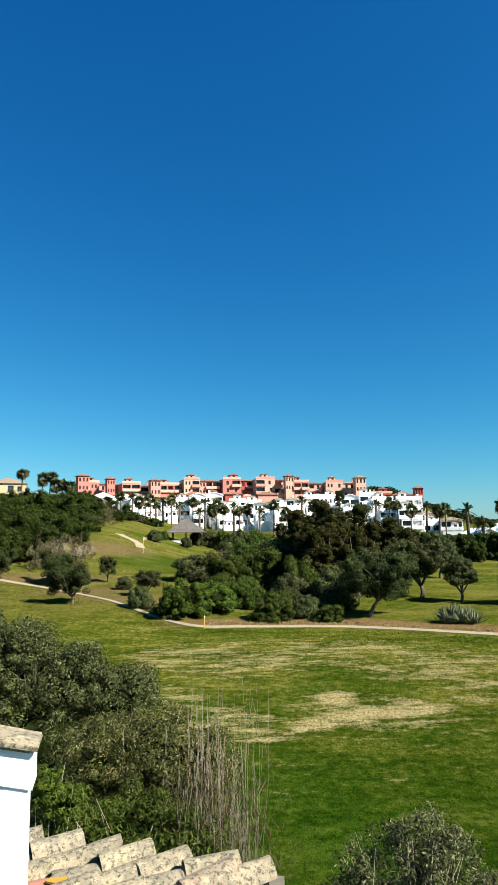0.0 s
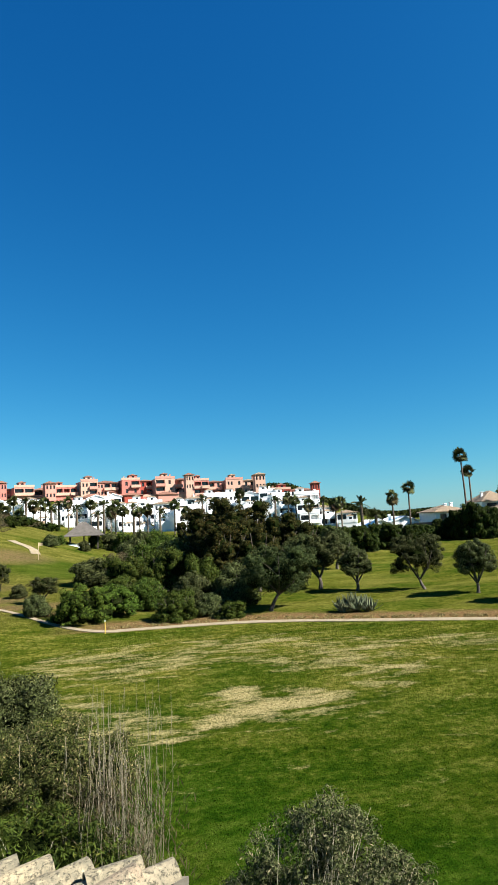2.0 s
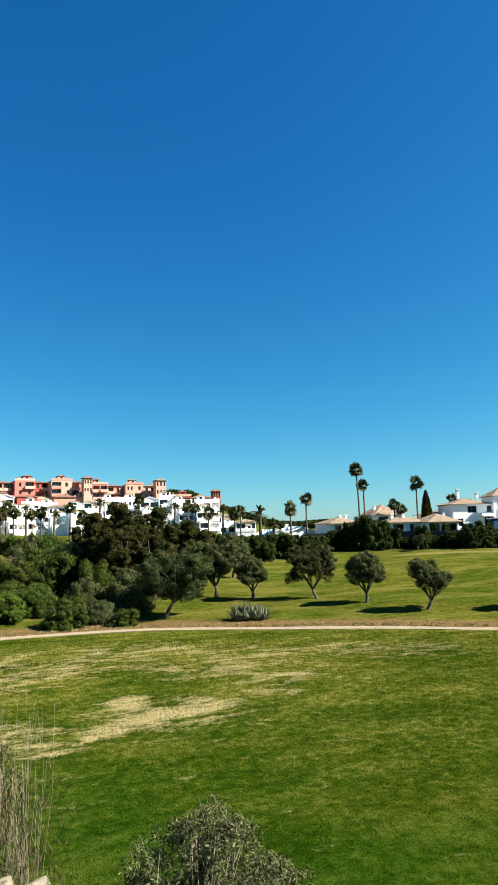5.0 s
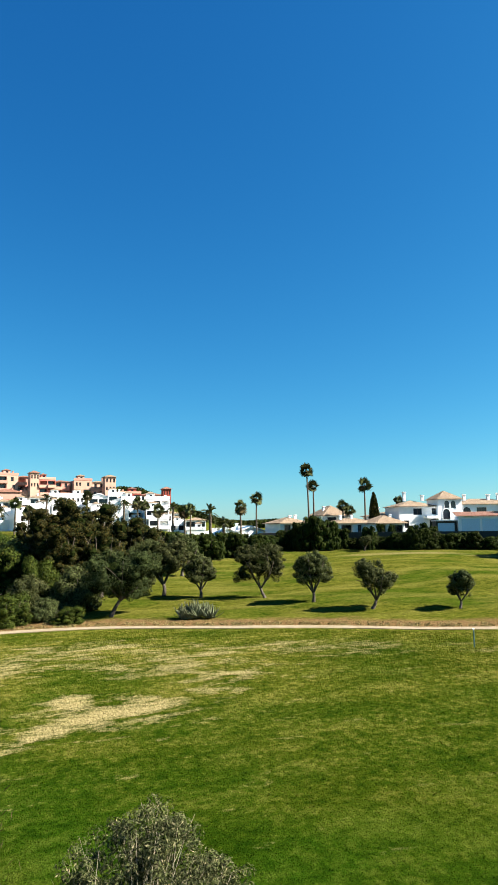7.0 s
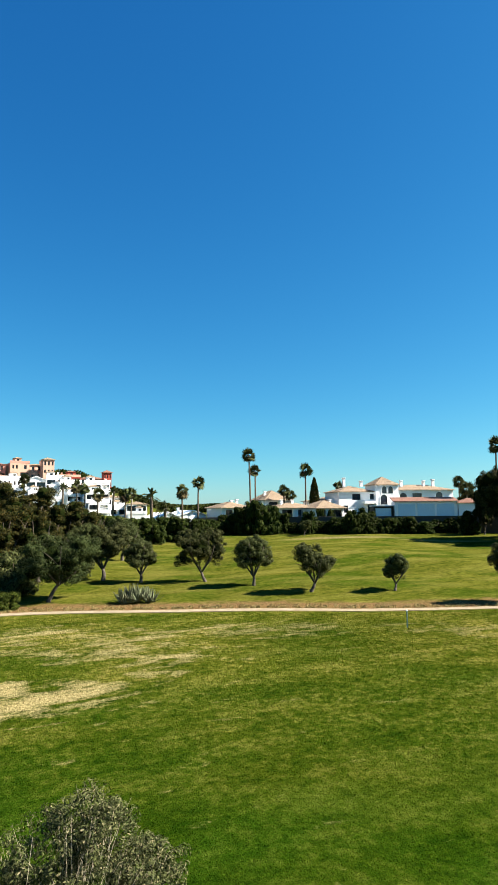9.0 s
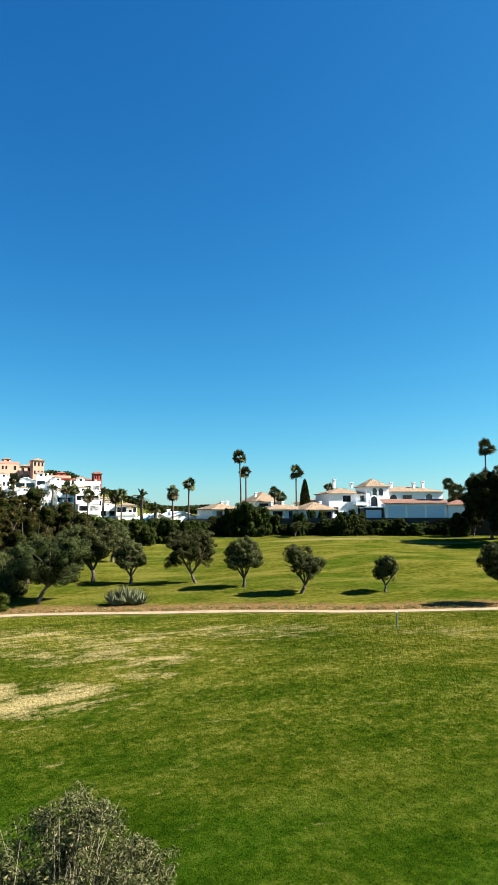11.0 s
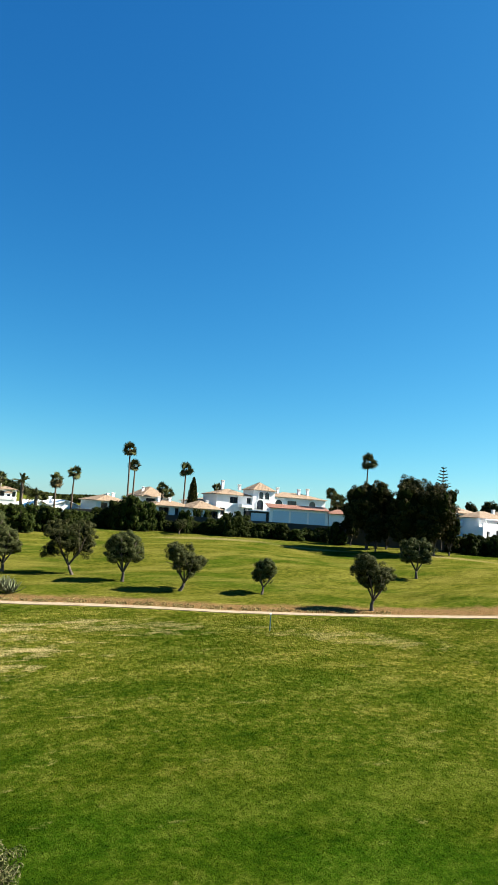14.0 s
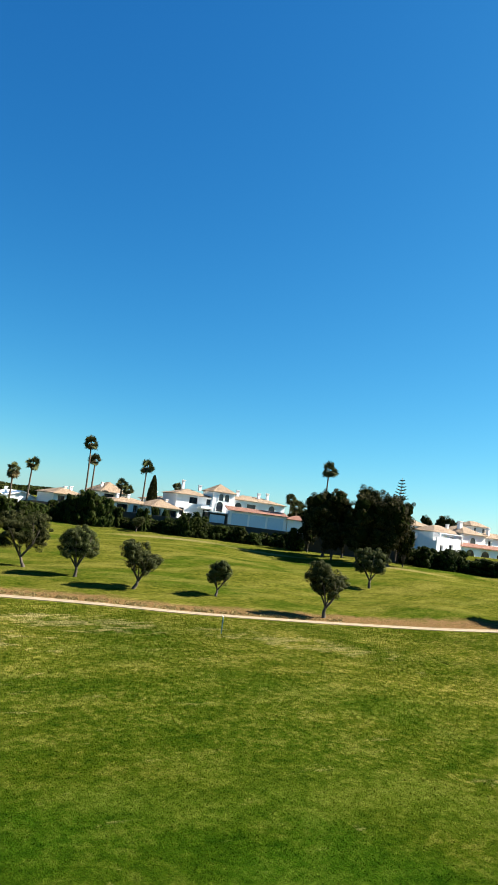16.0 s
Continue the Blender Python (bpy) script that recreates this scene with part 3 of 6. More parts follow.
def tree(name, label, category, place, height, width, trunk_h, seed, leaf_mat, clumps=55, per=110, leaf=(0.17, 0.07), radius=0.14, n_limbs=5, lean=0.0, n_lumps=4, clump=0.5, group="", squash=0.8, bark=None, kind="", fork_at=1.0, core=0.0, reach=1.0, skirts=0):
    rng = np.random.default_rng(seed)
    ob = thing(name, place, label, category, group, rng.uniform(0, 360), kind)
    pieces, _ = limbs(rng, height * (0.5 + 0.5 * reach), trunk_h * fork_at, width * 0.5 * reach, radius, n_limbs, lean / fork_at)
    v, f = [], []
    for p, r in pieces:
        tube(p, r, 8, v, f)
    part("trunk", mesh("trunk", v, f, bark or M_BARK, True), ob)
    ch = (height - trunk_h * 0.75) / 2
    cz = height - ch
    lumps = []
    for k in range(n_lumps):
        a = rng.uniform(0, 2 * math.pi)
        q = rng.uniform(0.28, 0.45) * min(width / 2, ch * 1.3)
        lumps.append((lean * trunk_h + math.cos(a) * (width / 2 - q) * 1.02, math.sin(a) * (width / 2 - q) * 1.02, cz + rng.uniform(-0.55, 0.75) * ch, q))
    for k in range(skirts):
        a = 2 * math.pi * (k + rng.uniform(-0.3, 0.3)) / skirts
        q = rng.uniform(0.34, 0.46) * min(width / 2, height * 0.6)
        lumps.append((math.cos(a) * (width / 2 - q), math.sin(a) * (width / 2 - q), q * rng.uniform(0.55, 0.9), q))
    q = crown_quads(rng, (lean * trunk_h, 0, cz), (width * 0.40, width * 0.40, ch * 0.86), clumps, per, clump, leaf, lumps, squash=squash)
    q[:, :, 2] = np.maximum(q[:, :, 2], 0.05)
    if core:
        part("inner_foliage", shade_mass(rng, [((lean * trunk_h, 0, cz), (width * 0.40 * core, width * 0.40 * core, ch * 0.86 * core))] + [(l[:3], (l[3] * core * 0.95,) * 3) for l in lumps]), ob)
    part("crown", quads_mesh("crown", q, leaf_mat), ob)
    ob["h"], ob["w"] = height, width
    return ob


def again(ob, place, height, width, turn, label="", sink=0.0):
    """Another tree of the same growth, at its own height and width."""
    sw, sh = width / ob["w"], height / ob["h"]
    c = copy_thing(ob, Matrix.Translation(Vector(place) - Vector((0, 0, sink))) @ Matrix.Rotation(radians(turn), 4, "Z") @ Matrix.Diagonal((sw, sw, sh, 1)))
    return tagged(c, label) if label else c


def tall(d, base_el, top_el):
    return d * (math.tan(radians(top_el)) - math.tan(radians(base_el)))


def wide(d, degrees):
    return 2 * d * math.tan(radians(degrees / 2))


OLIVE = "gnarled olive tree with a rounded grey-green crown on the grass slope"
olive_kinds = []
for k, (h, w, th, lean, lumps) in enumerate(((4.6, 3.8, 1.6, 0.0, 5), (4.7, 4.4, 1.6, -0.4, 6), (4.0, 3.6, 1.5, -0.2, 5), (4.4, 4.0, 1.7, 0.1, 4))):
    az, el, top, deg = ((28.28, -6.68, -1.87, 3.6), (23.93, -6.29, -1.44, 4.7), (33.42, -7.22, -2.97, 3.6), (50.38, -7.62, -2.96, 3.9))[k]
    p, d = on_ground(az, el)
    olive_kinds.append(tree("olive_tree", OLIVE, "tree", p, tall(d, el, top), wide(d, deg), th, 20 + k, M_OLIVE, 78, 190, (0.12, 0.045), 0.13, 5, lean, lumps, 0.36, "olive trees on the slope", fork_at=0.55, core=0.6))
for az, el, top, deg, k, turn in ((18.26, -6.23, -2.1, 3.5, 0, 140), (15.03, -5.97, -1.3, 4.3, 3, 80), (40.69, -7.02, -3.87, 2.6, 2, 200), (53.97, -4.58, -0.73, 2.9, 0, 30),
                                  (32.82, -2.30, -0.95, 1.4, 3, 10), (-12.44, -4.31, -2.05, 1.7, 1, 100), (-9.04, -5.64, -3.2, 2.6, 0, 250), (66.9, -5.7, -2.0, 3.8, 2, 20),
                                  (13.0, -5.6, -0.9, 4.4, 1, 220), (16.6, -4.3, -0.7, 3.4, 3, 310)):
    p, d = on_ground(az, el)
    again(olive_kinds[k], p, tall(d, el, top), wide(d, deg), turn)
# the round tree by the path, the darker spreading tree, the clump's bushes
p, d = on_ground(-15.35, -6.04)
round_tree = tree("tree", "dense round evergreen tree beside the cart path", "tree", p, tall(d, -6.04, -2.65), wide(d, 4.4), 0.7, 31, M_CAROB, 80, 200, (0.12, 0.05), 0.11, 5, 0.0, 6, 0.40, core=0.72)
p, d = on_ground(10.55, -7.6)
carob = tree("tree", "dark spreading evergreen tree with a low crown", "tree", p, tall(d, -7.6, -1.6), wide(d, 6.6), 1.4, 33, M_CAROB, 120, 200, (0.14, 0.055), 0.14, 6, -0.5, 8, 0.46, core=0.7)
again(round_tree, on_ground(-21.3, -3.9)[0], 3.2, 3.6, 40)
again(round_tree, on_ground(-16.8, -4.4)[0], 3.4, 4.4, 170)


def bush(label, place, height, width, seed, mat, clumps=40, per=110, leaf=(0.16, 0.08), clump=0.42, name="bush"):
    return tree(name, label, "bush", place, height, width, 0.35, seed, mat, clumps, per, leaf, 0.06, 6, 0.0, 5, clump, core=0.0 if mat is M_BROWN else 0.74, skirts=7)


def spot(az, el):
    return on_ground(az, el)


p, d = spot(-6.0, -7.45)
fresh = bush("wide fresh-green bush beside the cart path", p, tall(d, -7.4, -4.2), wide(d, 5.4), 41, M_LIGHT, 62, 190, (0.12, 0.06), 0.36)
p, d = spot(-3.6, -7.2)
again(fresh, p, tall(d, -7.2, -4.4), wide(d, 5.2), 120)
p, d = spot(2.05, -7.9)
b1 = bush("rounded olive-green bush at the edge of the cart path", p, tall(d, -7.9, -5.4), wide(d, 3.9), 42, M_BROAD, 60, 170, (0.125, 0.06), 0.38)
p, d = spot(5.07, -7.7)
b2 = bush("low grey-green bush in front of the pines", p, tall(d, -7.7, -5.9), wide(d, 2.4), 43, M_OLIVE, 52, 160, (0.125, 0.055), 0.36)
p, d = spot(6.9, -8.0)
again(b1, p, tall(d, -8.0, -6.6), wide(d, 2.8), 200)
for az, el, top, deg, src, turn in ((-4.3, -4.4, -2.2, 4.5, b2, 20), (-1.6, -5.6, -2.2, 5.0, b1, 90), (0.8, -5.6, -1.6, 5.0, b1, 190), (2.6, -5.2, -0.9, 4.5, b2, 60), (-0.5, -4.2, -1.0, 4.0, b1, 280),
                                    (-2.8, -6.6, -3.9, 3.0, b1, 310), (3.4, -6.8, -4.0, 3.2, b2, 200), (0.0, -6.8, -4.2, 3.2, b1, 10), (-9.6, -6.6, -4.8, 2.0, b2, 5), (-11.0, -5.0, -3.9, 1.4, b2, 100),
                                    (7.5, -6.9, -3.4, 4.0, b2, 270), (5.0, -6.4, -2.5, 4.0, b1, 45), (12.3, -5.4, -2.2, 3.6, b2, 75), (-1.2, -3.1, -0.7, 3.0, b2, 33), (1.8, -3.4, -0.6, 3.2, b1, 133), (4.2, -3.6, -0.2, 3.4, b2, 233), (-4.6, -1.35, -0.1, 1.3, b1, 12), (-5.6, -1.5, -0.6, 1.0, b2, 55), (-3.4, -1.5, 0.0, 1.8, b2, 99), (-2.2, -1.8, -0.1, 2.2, b1, 141), (-0.8, -2.2, 0.0, 2.2, b2, 177), (0.8, -2.4, 0.0, 2.2, b1, 7), (-8.4, -0.9, 0.1, 1.4, b2, 301), (-7.6, -0.8, 0.0, 1.0, b1, 322)):
    p, d = spot(az, el)
    again(src, p, tall(d, el, top), wide(d, deg), turn, "dark evergreen shrub in the thicket by the pines")
p, d = spot(-3.0, -3.2)
scrub = bush("leafless grey-brown scrub among green bushes", p, tall(d, -3.2, -1.6), wide(d, 4.2), 47, M_BROWN, 24, 60)
for az, el, top, deg in ((-16.4, -2.9, 0.2, 4.0), (-14.6, -2.3, -0.7, 2.4), (-17.8, -3.2, -0.6, 3.0)):
    p, d = spot(az, el)
    again(scrub, p, tall(d, el, top), wide(d, deg), az * 31, "leafless pale scrub on the bank below the knoll")

# pines in the middle, the great pines by the villas
PINE = "tall dark umbrella-shaped pine tree with an uneven crown"
p, d = on_ground(8.1, -5.4)
pine = tree("pine_tree", PINE, "tree", p, tall(d, -5.4, 2.6), wide(d, 5.8), 2.2, 51, M_PINE, 130, 210, (0.20, 0.055), 0.22, 8, 0.0, 10, 0.50, "pines", 0.6, core=0.78)
for az, el, top, deg, turn in ((5.2, -5.4, 1.7, 5.0, 70), (11.4, -5.0, 0.9, 4.6, 150), (6.4, -6.0, 0.6, 4.6, 250), (9.6, -5.9, 0.6, 4.8, 200), (3.9, -4.6, 0.6, 3.2, 20), (13.4, -4.6, 0.3, 3.6, 290)):
    p, d = on_ground(az, el)
    again(pine, p, tall(d, el, top), wide(d, deg), turn)
p, d = on_ground(53.5, -2.5)
pine2 = tree("pine_tree", "massive dark pine tree beside the villas' hedge", "tree", p, tall(d, -2.5, 5.2), wide(d, 5.0), 1.2, 52, M_BIGPINE, 130, 190, (0.26, 0.085), 0.3, 9, 0.0, 14, 0.66, "pines by the villas", core=0.84, bark=M_DARK, squash=0.9, reach=0.5)
for az, el, top, deg, turn in ((49.6, -2.45, 4.5, 4.2, 80), (55.3, -2.5, 4.7, 4.0, 190), (51.3, -2.3, 3.4, 2.6, 30), (48.2, -2.2, 2.0, 2.2, 260), (56.6, -2.4, 1.9, 2.0, 300), (50.4, -2.6, 1.2, 2.6, 120), (52.6, -2.6, 1.6, 3.0, 20), (54.6, -2.6, 1.4, 3.0, 220)):
    p, d = on_ground(az, el)
    again(pine2, p, tall(d, el, top), wide(d, deg), turn)

# hedge row below the villas and scrub on the knoll
HEDGE = "dark clipped evergreen hedge shrub below the villas' garden wall"
p, d = spot(36.0, -2.15)
hedge = bush(HEDGE, p, tall(d, -2.15, -0.5), 4.4, 61, M_KNOLL, 44, 110, (0.22, 0.10), 0.42, "hedge_shrub")
rng = np.random.default_rng(8)
for az in np.arange(24.6, 66.5, 1.25):
    if 48 < az < 56.5 or abs(az - 36) < 0.4:
        continue
    top = (-0.45 if az < 57 else -0.5) + rng.uniform(-0.55, 0.45)
    p, d = spot(az, -2.08 - rng.uniform(0, 0.12))
    again(hedge, p, tall(d, -2.1, top), (3.6 if az < 56 else 5.0) + rng.uniform(0, 1.2), rng.uniform(0, 360))
for az, el, top, deg in ((28.4, -2.2, 1.2, 2.6), (27.2, -2.2, 0.6, 2.0), (29.7, -2.2, 0.7, 2.0), (13.6, -3.0, -0.2, 2.6), (15.4, -2.9, -0.1, 2.6), (17.3, -2.9, -0.4, 2.6), (19.2, -2.9, -0.3, 2.8), (21.2, -2.8, -0.3, 2.6), (22.9, -2.7, -0.5, 2.4), (24.2, -2.5, -0.6, 2.0), (37.3, -2.2, -0.2, 1.6), (33.2, -2.2, 0.1, 1.2), (46.9, -2.2, 0.0, 1.6), (58.3, -2.2, -0.2, 1.8), (60.4, -2.2, -0.4, 1.6)):
    p, d = spot(az, el)
    again(hedge, p, tall(d, el, top), wide(d, deg), az * 47, "dark evergreen tree below the low-roofed houses")
for az, dist, top, deg in ((37.0, 134, 0.1, 1.0), (38.0, 134, 0.3, 1.1), (38.8, 134, 0.0, 0.8), (35.2, 133, 0.2, 0.9), (34.3, 133, 0.3, 0.8), (29.6, 133, 0.7, 1.0)):
    p = bearing(az, dist)
    p.z = gz(p)
    again(hedge, p, up(dist, top) - p.z, wide(dist, deg), az * 63, "dark garden shrub in front of the white villa")
p, d = spot(-16.2, -0.9)
knoll = bush("dense dark-green wood shrub covering the knoll", p, 4.2, 7.5, 63, M_KNOLL, 70, 130, (0.22, 0.10), 0.6, "knoll_shrub")
for az in np.arange(-24.5, -12.6, 1.5):
    for dist in (84, 94, 104, 116, 128):
        if dist < 92 and az > -18.5 or dist < 100 and az > -17.0 or dist < 112 and az > -15.0:
            continue
        p = bearing(az + rng.uniform(-0.6, 0.6), dist + rng.uniform(-4, 4))
        p.z = gz(p)
        again(knoll, p, rng.uniform(2.8, 4.6), rng.uniform(6, 8.5), rng.uniform(0, 360))
for az, dist in ((-14.6, 114), (-14.0, 119), (-13.4, 116), (-13.2, 123), (-12.6, 120), (-12.2, 126), (-11.6, 124), (-14.9, 122), (-11.2, 130), (-10.6, 133), (-13.9, 108), (-12.9, 111)):
    p = bearing(az, dist)
    p.z = gz(p)
    again(knoll if dist % 3 else scrub, p, 1.3 + (dist % 5) * 0.25, 3.6 + (dist % 4) * 0.6, az * 91, "low evergreen scrub on the flank of the knoll")
for az in np.arange(-14.2, -9.0, 0.75):
    for dist in (126, 138, 150, 162):
        p = bearing(az + rng.uniform(-0.3, 0.3), dist + rng.uniform(-5, 5))
        p.z = gz(p)
        if dist > 130 or az < -12.6:
            again(knoll if rng.uniform() < 0.6 else scrub, p, rng.uniform(1.0, 2.2), rng.uniform(3, 5), rng.uniform(0, 360), "low scrub on the bank below the white apartments")
for az in np.arange(-12.0, 19, 1.6):
    p = bearing(az + rng.uniform(-0.5, 0.5), 150 + rng.uniform(-9, 12))
    p.z = gz(p)
    if -8.6 < az < -5.0:
        continue
    again(knoll, p, rng.uniform(1.6, 3.0), rng.uniform(4.5, 6.5), rng.uniform(0, 360), "dark evergreen shrub below the white apartments")


def bare_tree(az, el, top_el, width_deg, seed):
    """A leafless spreading tree: limbs that fork again and again down to twigs."""
    rng = np.random.default_rng(seed)
    p, d = on_ground(az, el)
    h, w = tall(d, el, top_el), wide(d, width_deg)
    ob = thing("bare_tree", p, "leafless pale spreading tree on the bank", "tree")
    v, f = [], []

    def grow(base, direction, length, radius, depth):
        end = base + direction * length
        mid = base.lerp(end, 0.5) + Vector(rng.normal(size=3) * length * 0.06)
        tube([base, mid, end], [radius, radius * 0.8, radius * 0.55], 6 if depth < 2 else 4, v, f)
        if depth == 5:
            return
        for k in range(3 if depth < 4 else 2):
            turn = Vector(rng.normal(size=3) * 0.55) + Vector((direction.x, direction.y, 0)) * 0.25
            grow(end if k else mid, (direction + turn).normalized(), length * rng.uniform(0.62, 0.8), radius * 0.55, depth + 1)

    for k in range(4):
        a = 2 * math.pi * k / 4 + rng.uniform(-0.4, 0.4)
        grow(Vector((0, 0, -0.1)), Vector((math.cos(a) * w / h * 0.55, math.sin(a) * w / h * 0.55, 0.8)).normalized(), h * 0.33, 0.10, 0)
    part("branchwork", mesh("branchwork", v, f, M_TWIG, True), ob)


bare_tree(-16.4, -2.6, 0.3, 4.2, 5)
bare_tree(-14.7, -2.2, -0.6, 2.6, 6)


# ---- palms ----
def palm(place, height, head, seed, feather=False, skirt=0.9, group="palms"):
    rng = np.random.default_rng(seed)
    kind = "feather palm with arching fronds" if feather else "tall fan palm with a slim trunk and a shaggy round head"
    ob = thing("palm_tree", place, kind, "palm", group, rng.uniform(0, 360))
    v, f = [], []
    lean = rng.uniform(-0.02, 0.02, 2) * height
    zs = np.linspace(0, 1, 7)
    tube([(lean[0] * z * z, lean[1] * z * z, -0.3 + z * (height + 0.3)) for z in zs], [0.23 - 0.08 * z for z in zs] if not feather else [0.36 - 0.06 * z for z in zs], 8, v, f)
    part("trunk", mesh("trunk", v, f, M_PALMBARK, True), ob)
    top = np.array([lean[0], lean[1], height])

    def fronds(n, e0, e1, length, droop, width, leaflets):
        out = []
        for k in range(n):
            a, e = rng.uniform(0, 2 * math.pi), rng.uniform(e0, e1)
            d = np.array([math.cos(a) * math.cos(e), math.sin(a) * math.cos(e), math.sin(e)])
            side = np.array([-math.sin(a), math.cos(a), 0])
            ln = length * rng.uniform(0.8, 1.1)
            roll = rng.uniform(-1.5, 1.5)
            s = np.linspace(0.12, 1.0, leaflets)
            rib = top + np.outer(s, d) * ln + np.outer(s ** 2, [0, 0, -droop * ln])
            for sgn in (-1, 1):
                if feather:
                    tip = rib + (side * sgn * 0.55 + d * 0.35) * width * np.sin(s * 2.6 + 0.35)[:, None] + np.array([0, 0, -0.12])
                else:
                    q = np.linspace(0.05, 1.9, leaflets)
                    hub = top + d * ln * 0.36 + np.array([0, 0, -droop * ln * 0.35])
                    lean_side = side * math.cos(roll) + np.cross(d, side) * math.sin(roll)
                    fan = d[None] * np.cos(q)[:, None] + lean_side[None] * sgn * np.sin(q)[:, None]
                    tip = hub + fan * ln * 0.60 * (1 - 0.22 * (q / 1.9))[:, None] + np.array([0, 0, -droop * ln * 0.3])
                    rib = np.repeat(hub[None], leaflets, 0)
                w = (d * 0.09 + np.array([0, 0, 0.05])) * (ln / 1.5) if feather else np.cross(tip - rib, np.cross(d, lean_side)) * 0.10
                out.append(np.stack([rib - w * 0.4, (rib + tip) / 2 + w, tip, (rib + tip) / 2 - w], 1))
            if not feather:
                up_ = np.cross(d, side) * 0.03
                mid_ = top + d * ln * 0.5
                out.append(np.array([[top - side * 0.03, top + side * 0.03, mid_ + side * 0.02, mid_ - side * 0.02]]) + up_)
        return np.vstack(out)

    part("crown", quads_mesh("crown", fronds(34 if feather else 26, -0.95, 1.5, head / 2, 0.42 if feather else 0.16, 0.55, 9 if feather else 7), M_PALM), ob)
    if skirt:
        part("dead_fronds", quads_mesh("dead_fronds", fronds(26, -1.45, -0.75, head * 0.36 * skirt, 0.25, 0.4, 6), M_SKIRT), ob, "brown hanging dead fronds")
    ob["h"], ob["w"] = height, head
    return ob


def palm_at(az, dist, top_el, head, seed, feather=False, skirt=0.9, group="palms"):
    head = head * 1.28
    p = bearing(az, dist)
    p.z = gz(p)
    h = up(dist, top_el) - p.z
    return palm(p, h, head, seed, feather, skirt, group)


palm_at(28.0, 142, 5.0, 3.4, 1)
palm_at(19.1, 135, 1.35, 4.4, 2, True, 0.0)
palm_at(21.85, 138, 1.9, 2.7, 3, False, 1.7)
for az, dist, top, head, sd in ((28.45, 143, 3.55, 2.9, 4), (23.25, 140, 2.55, 2.9, 5), (33.0, 145, 3.6, 3.2, 6), (49.33, 148, 5.35, 4.0, 7), (31.05, 150, 1.75, 3.0, 8), (35.95, 160, 2.1, 2.8, 9), (46.9, 160, 1.7, 3.6, 11), (46.3, 168, 2.3, 3.2, 12), (31.6, 150, 1.3, 2.6, 13)):
    palm_at(az, dist, top, head, sd)
palm_at(20.3, 133, 0.25, 4.0, 14, True, 0.0)
for k, (az, el) in enumerate(((-19.8, 5.0), (-18.1, 4.65), (-17.5, 4.8), (-16.9, 4.1), (-16.4, 4.1), (-15.8, 4.0))):
    palm_at(az, 178, el, 3.6, 20 + k, False, 1.4 if k % 2 else 0.9)
for k, (az, el, dist) in enumerate(((-12.6, 2.7, 196), (-11.4, 3.1, 200), (-10.4, 3.0, 196), (-9.8, 2.7, 190), (-9.2, 2.6, 192), (-7.7, 2.7, 200), (-6.9, 2.9, 198), (-5.0, 2.5, 188), (-3.9, 2.5, 185), (-2.9, 2.4, 190), (-2.3, 1.8, 180), (-1.3, 2.1, 186),
                                    (-0.1, 2.0, 188), (2.3, 2.2, 188), (4.8, 2.6, 190), (5.9, 2.2, 186), (8.2, 2.8, 196), (11.4, 2.1, 186), (12.6, 2.3, 190), (13.3, 2.0, 186), (15.7, 1.8, 180), (16.8, 1.5, 182), (17.3, 1.6, 178), (-8.3, 2.2, 186), (-12.0, 2.3, 188), (-8.8, 2.9, 204), (-6.2, 2.2, 182), (-3.3, 1.9, 178), (-0.8, 1.6, 180), (1.0, 1.6, 180), (3.4, 1.5, 182), (6.8, 1.7, 184), (10.2, 1.9, 190), (14.4, 1.6, 184), (-10.9, 2.0, 184), (-4.4, 1.6, 178))):
    palm_at(az, dist, el, 3.5, 40 + k, k % 3 == 2, (1.5, 0.9, 0.0)[k % 3])

# ---- buildings ----
def facade(u0, u1, v0, v1, holes, y, depth):
    """A wall in the plane y with openings: (left, right, foot, head). Faces of the wall and of the reveals."""
    us = sorted({u0, u1, *[h[0] for h in holes], *[h[1] for h in holes]})
    vs = sorted({v0, v1, *[h[2] for h in holes], *[h[3] for h in holes]})
    v, f = [], []

    def quad(*c):
        b = len(v)
        v.extend(c)
        f.append((b, b + 1, b + 2, b + 3))

    for a, b in zip(us, us[1:]):
        for c, d in zip(vs, vs[1:]):
            mu, mv = (a + b) / 2, (c + d) / 2
            if not any(h[0] < mu < h[1] and h[2] < mv < h[3] for h in holes):
                quad((a, y, c), (b, y, c), (b, y, d), (a, y, d))
    for a, b, c, d, *own in holes:
        e = y + (own[0] if own else depth)
        quad((a, y, c), (a, e, c), (b, e, c), (b, y, c))
        quad((a, y, d), (b, y, d), (b, e, d), (a, e, d))
        quad((a, y, c), (a, y, d), (a, e, d), (a, e, c))
        quad((b, y, c), (b, e, c), (b, e, d), (b, y, d))
    return v, f


def window(parent, a, b, c, d, y, mat=None):
    """A pane with its frame, set back in an opening of a wall."""
    ob = part("window", box("pane", a, b, y, y + 0.05, c, d, mat or M_GLASS), parent)
    if b - a < 2.6:
        v, f = [], []
        t = 0.07
        for q in ((a, a + t, c, d), (b - t, b, c, d), (a + t, b - t, c, c + t), (a + t, b - t, d - t, d), ((a + b) / 2 - t / 2, (a + b) / 2 + t / 2, c + t, d - t)):
            box_faces(q[0], q[1], y - 0.05, y - 0.003, q[2], q[3], v, f)
        part("window_frame", mesh("window_frame", v, f, M_FRAME), ob)
    return ob


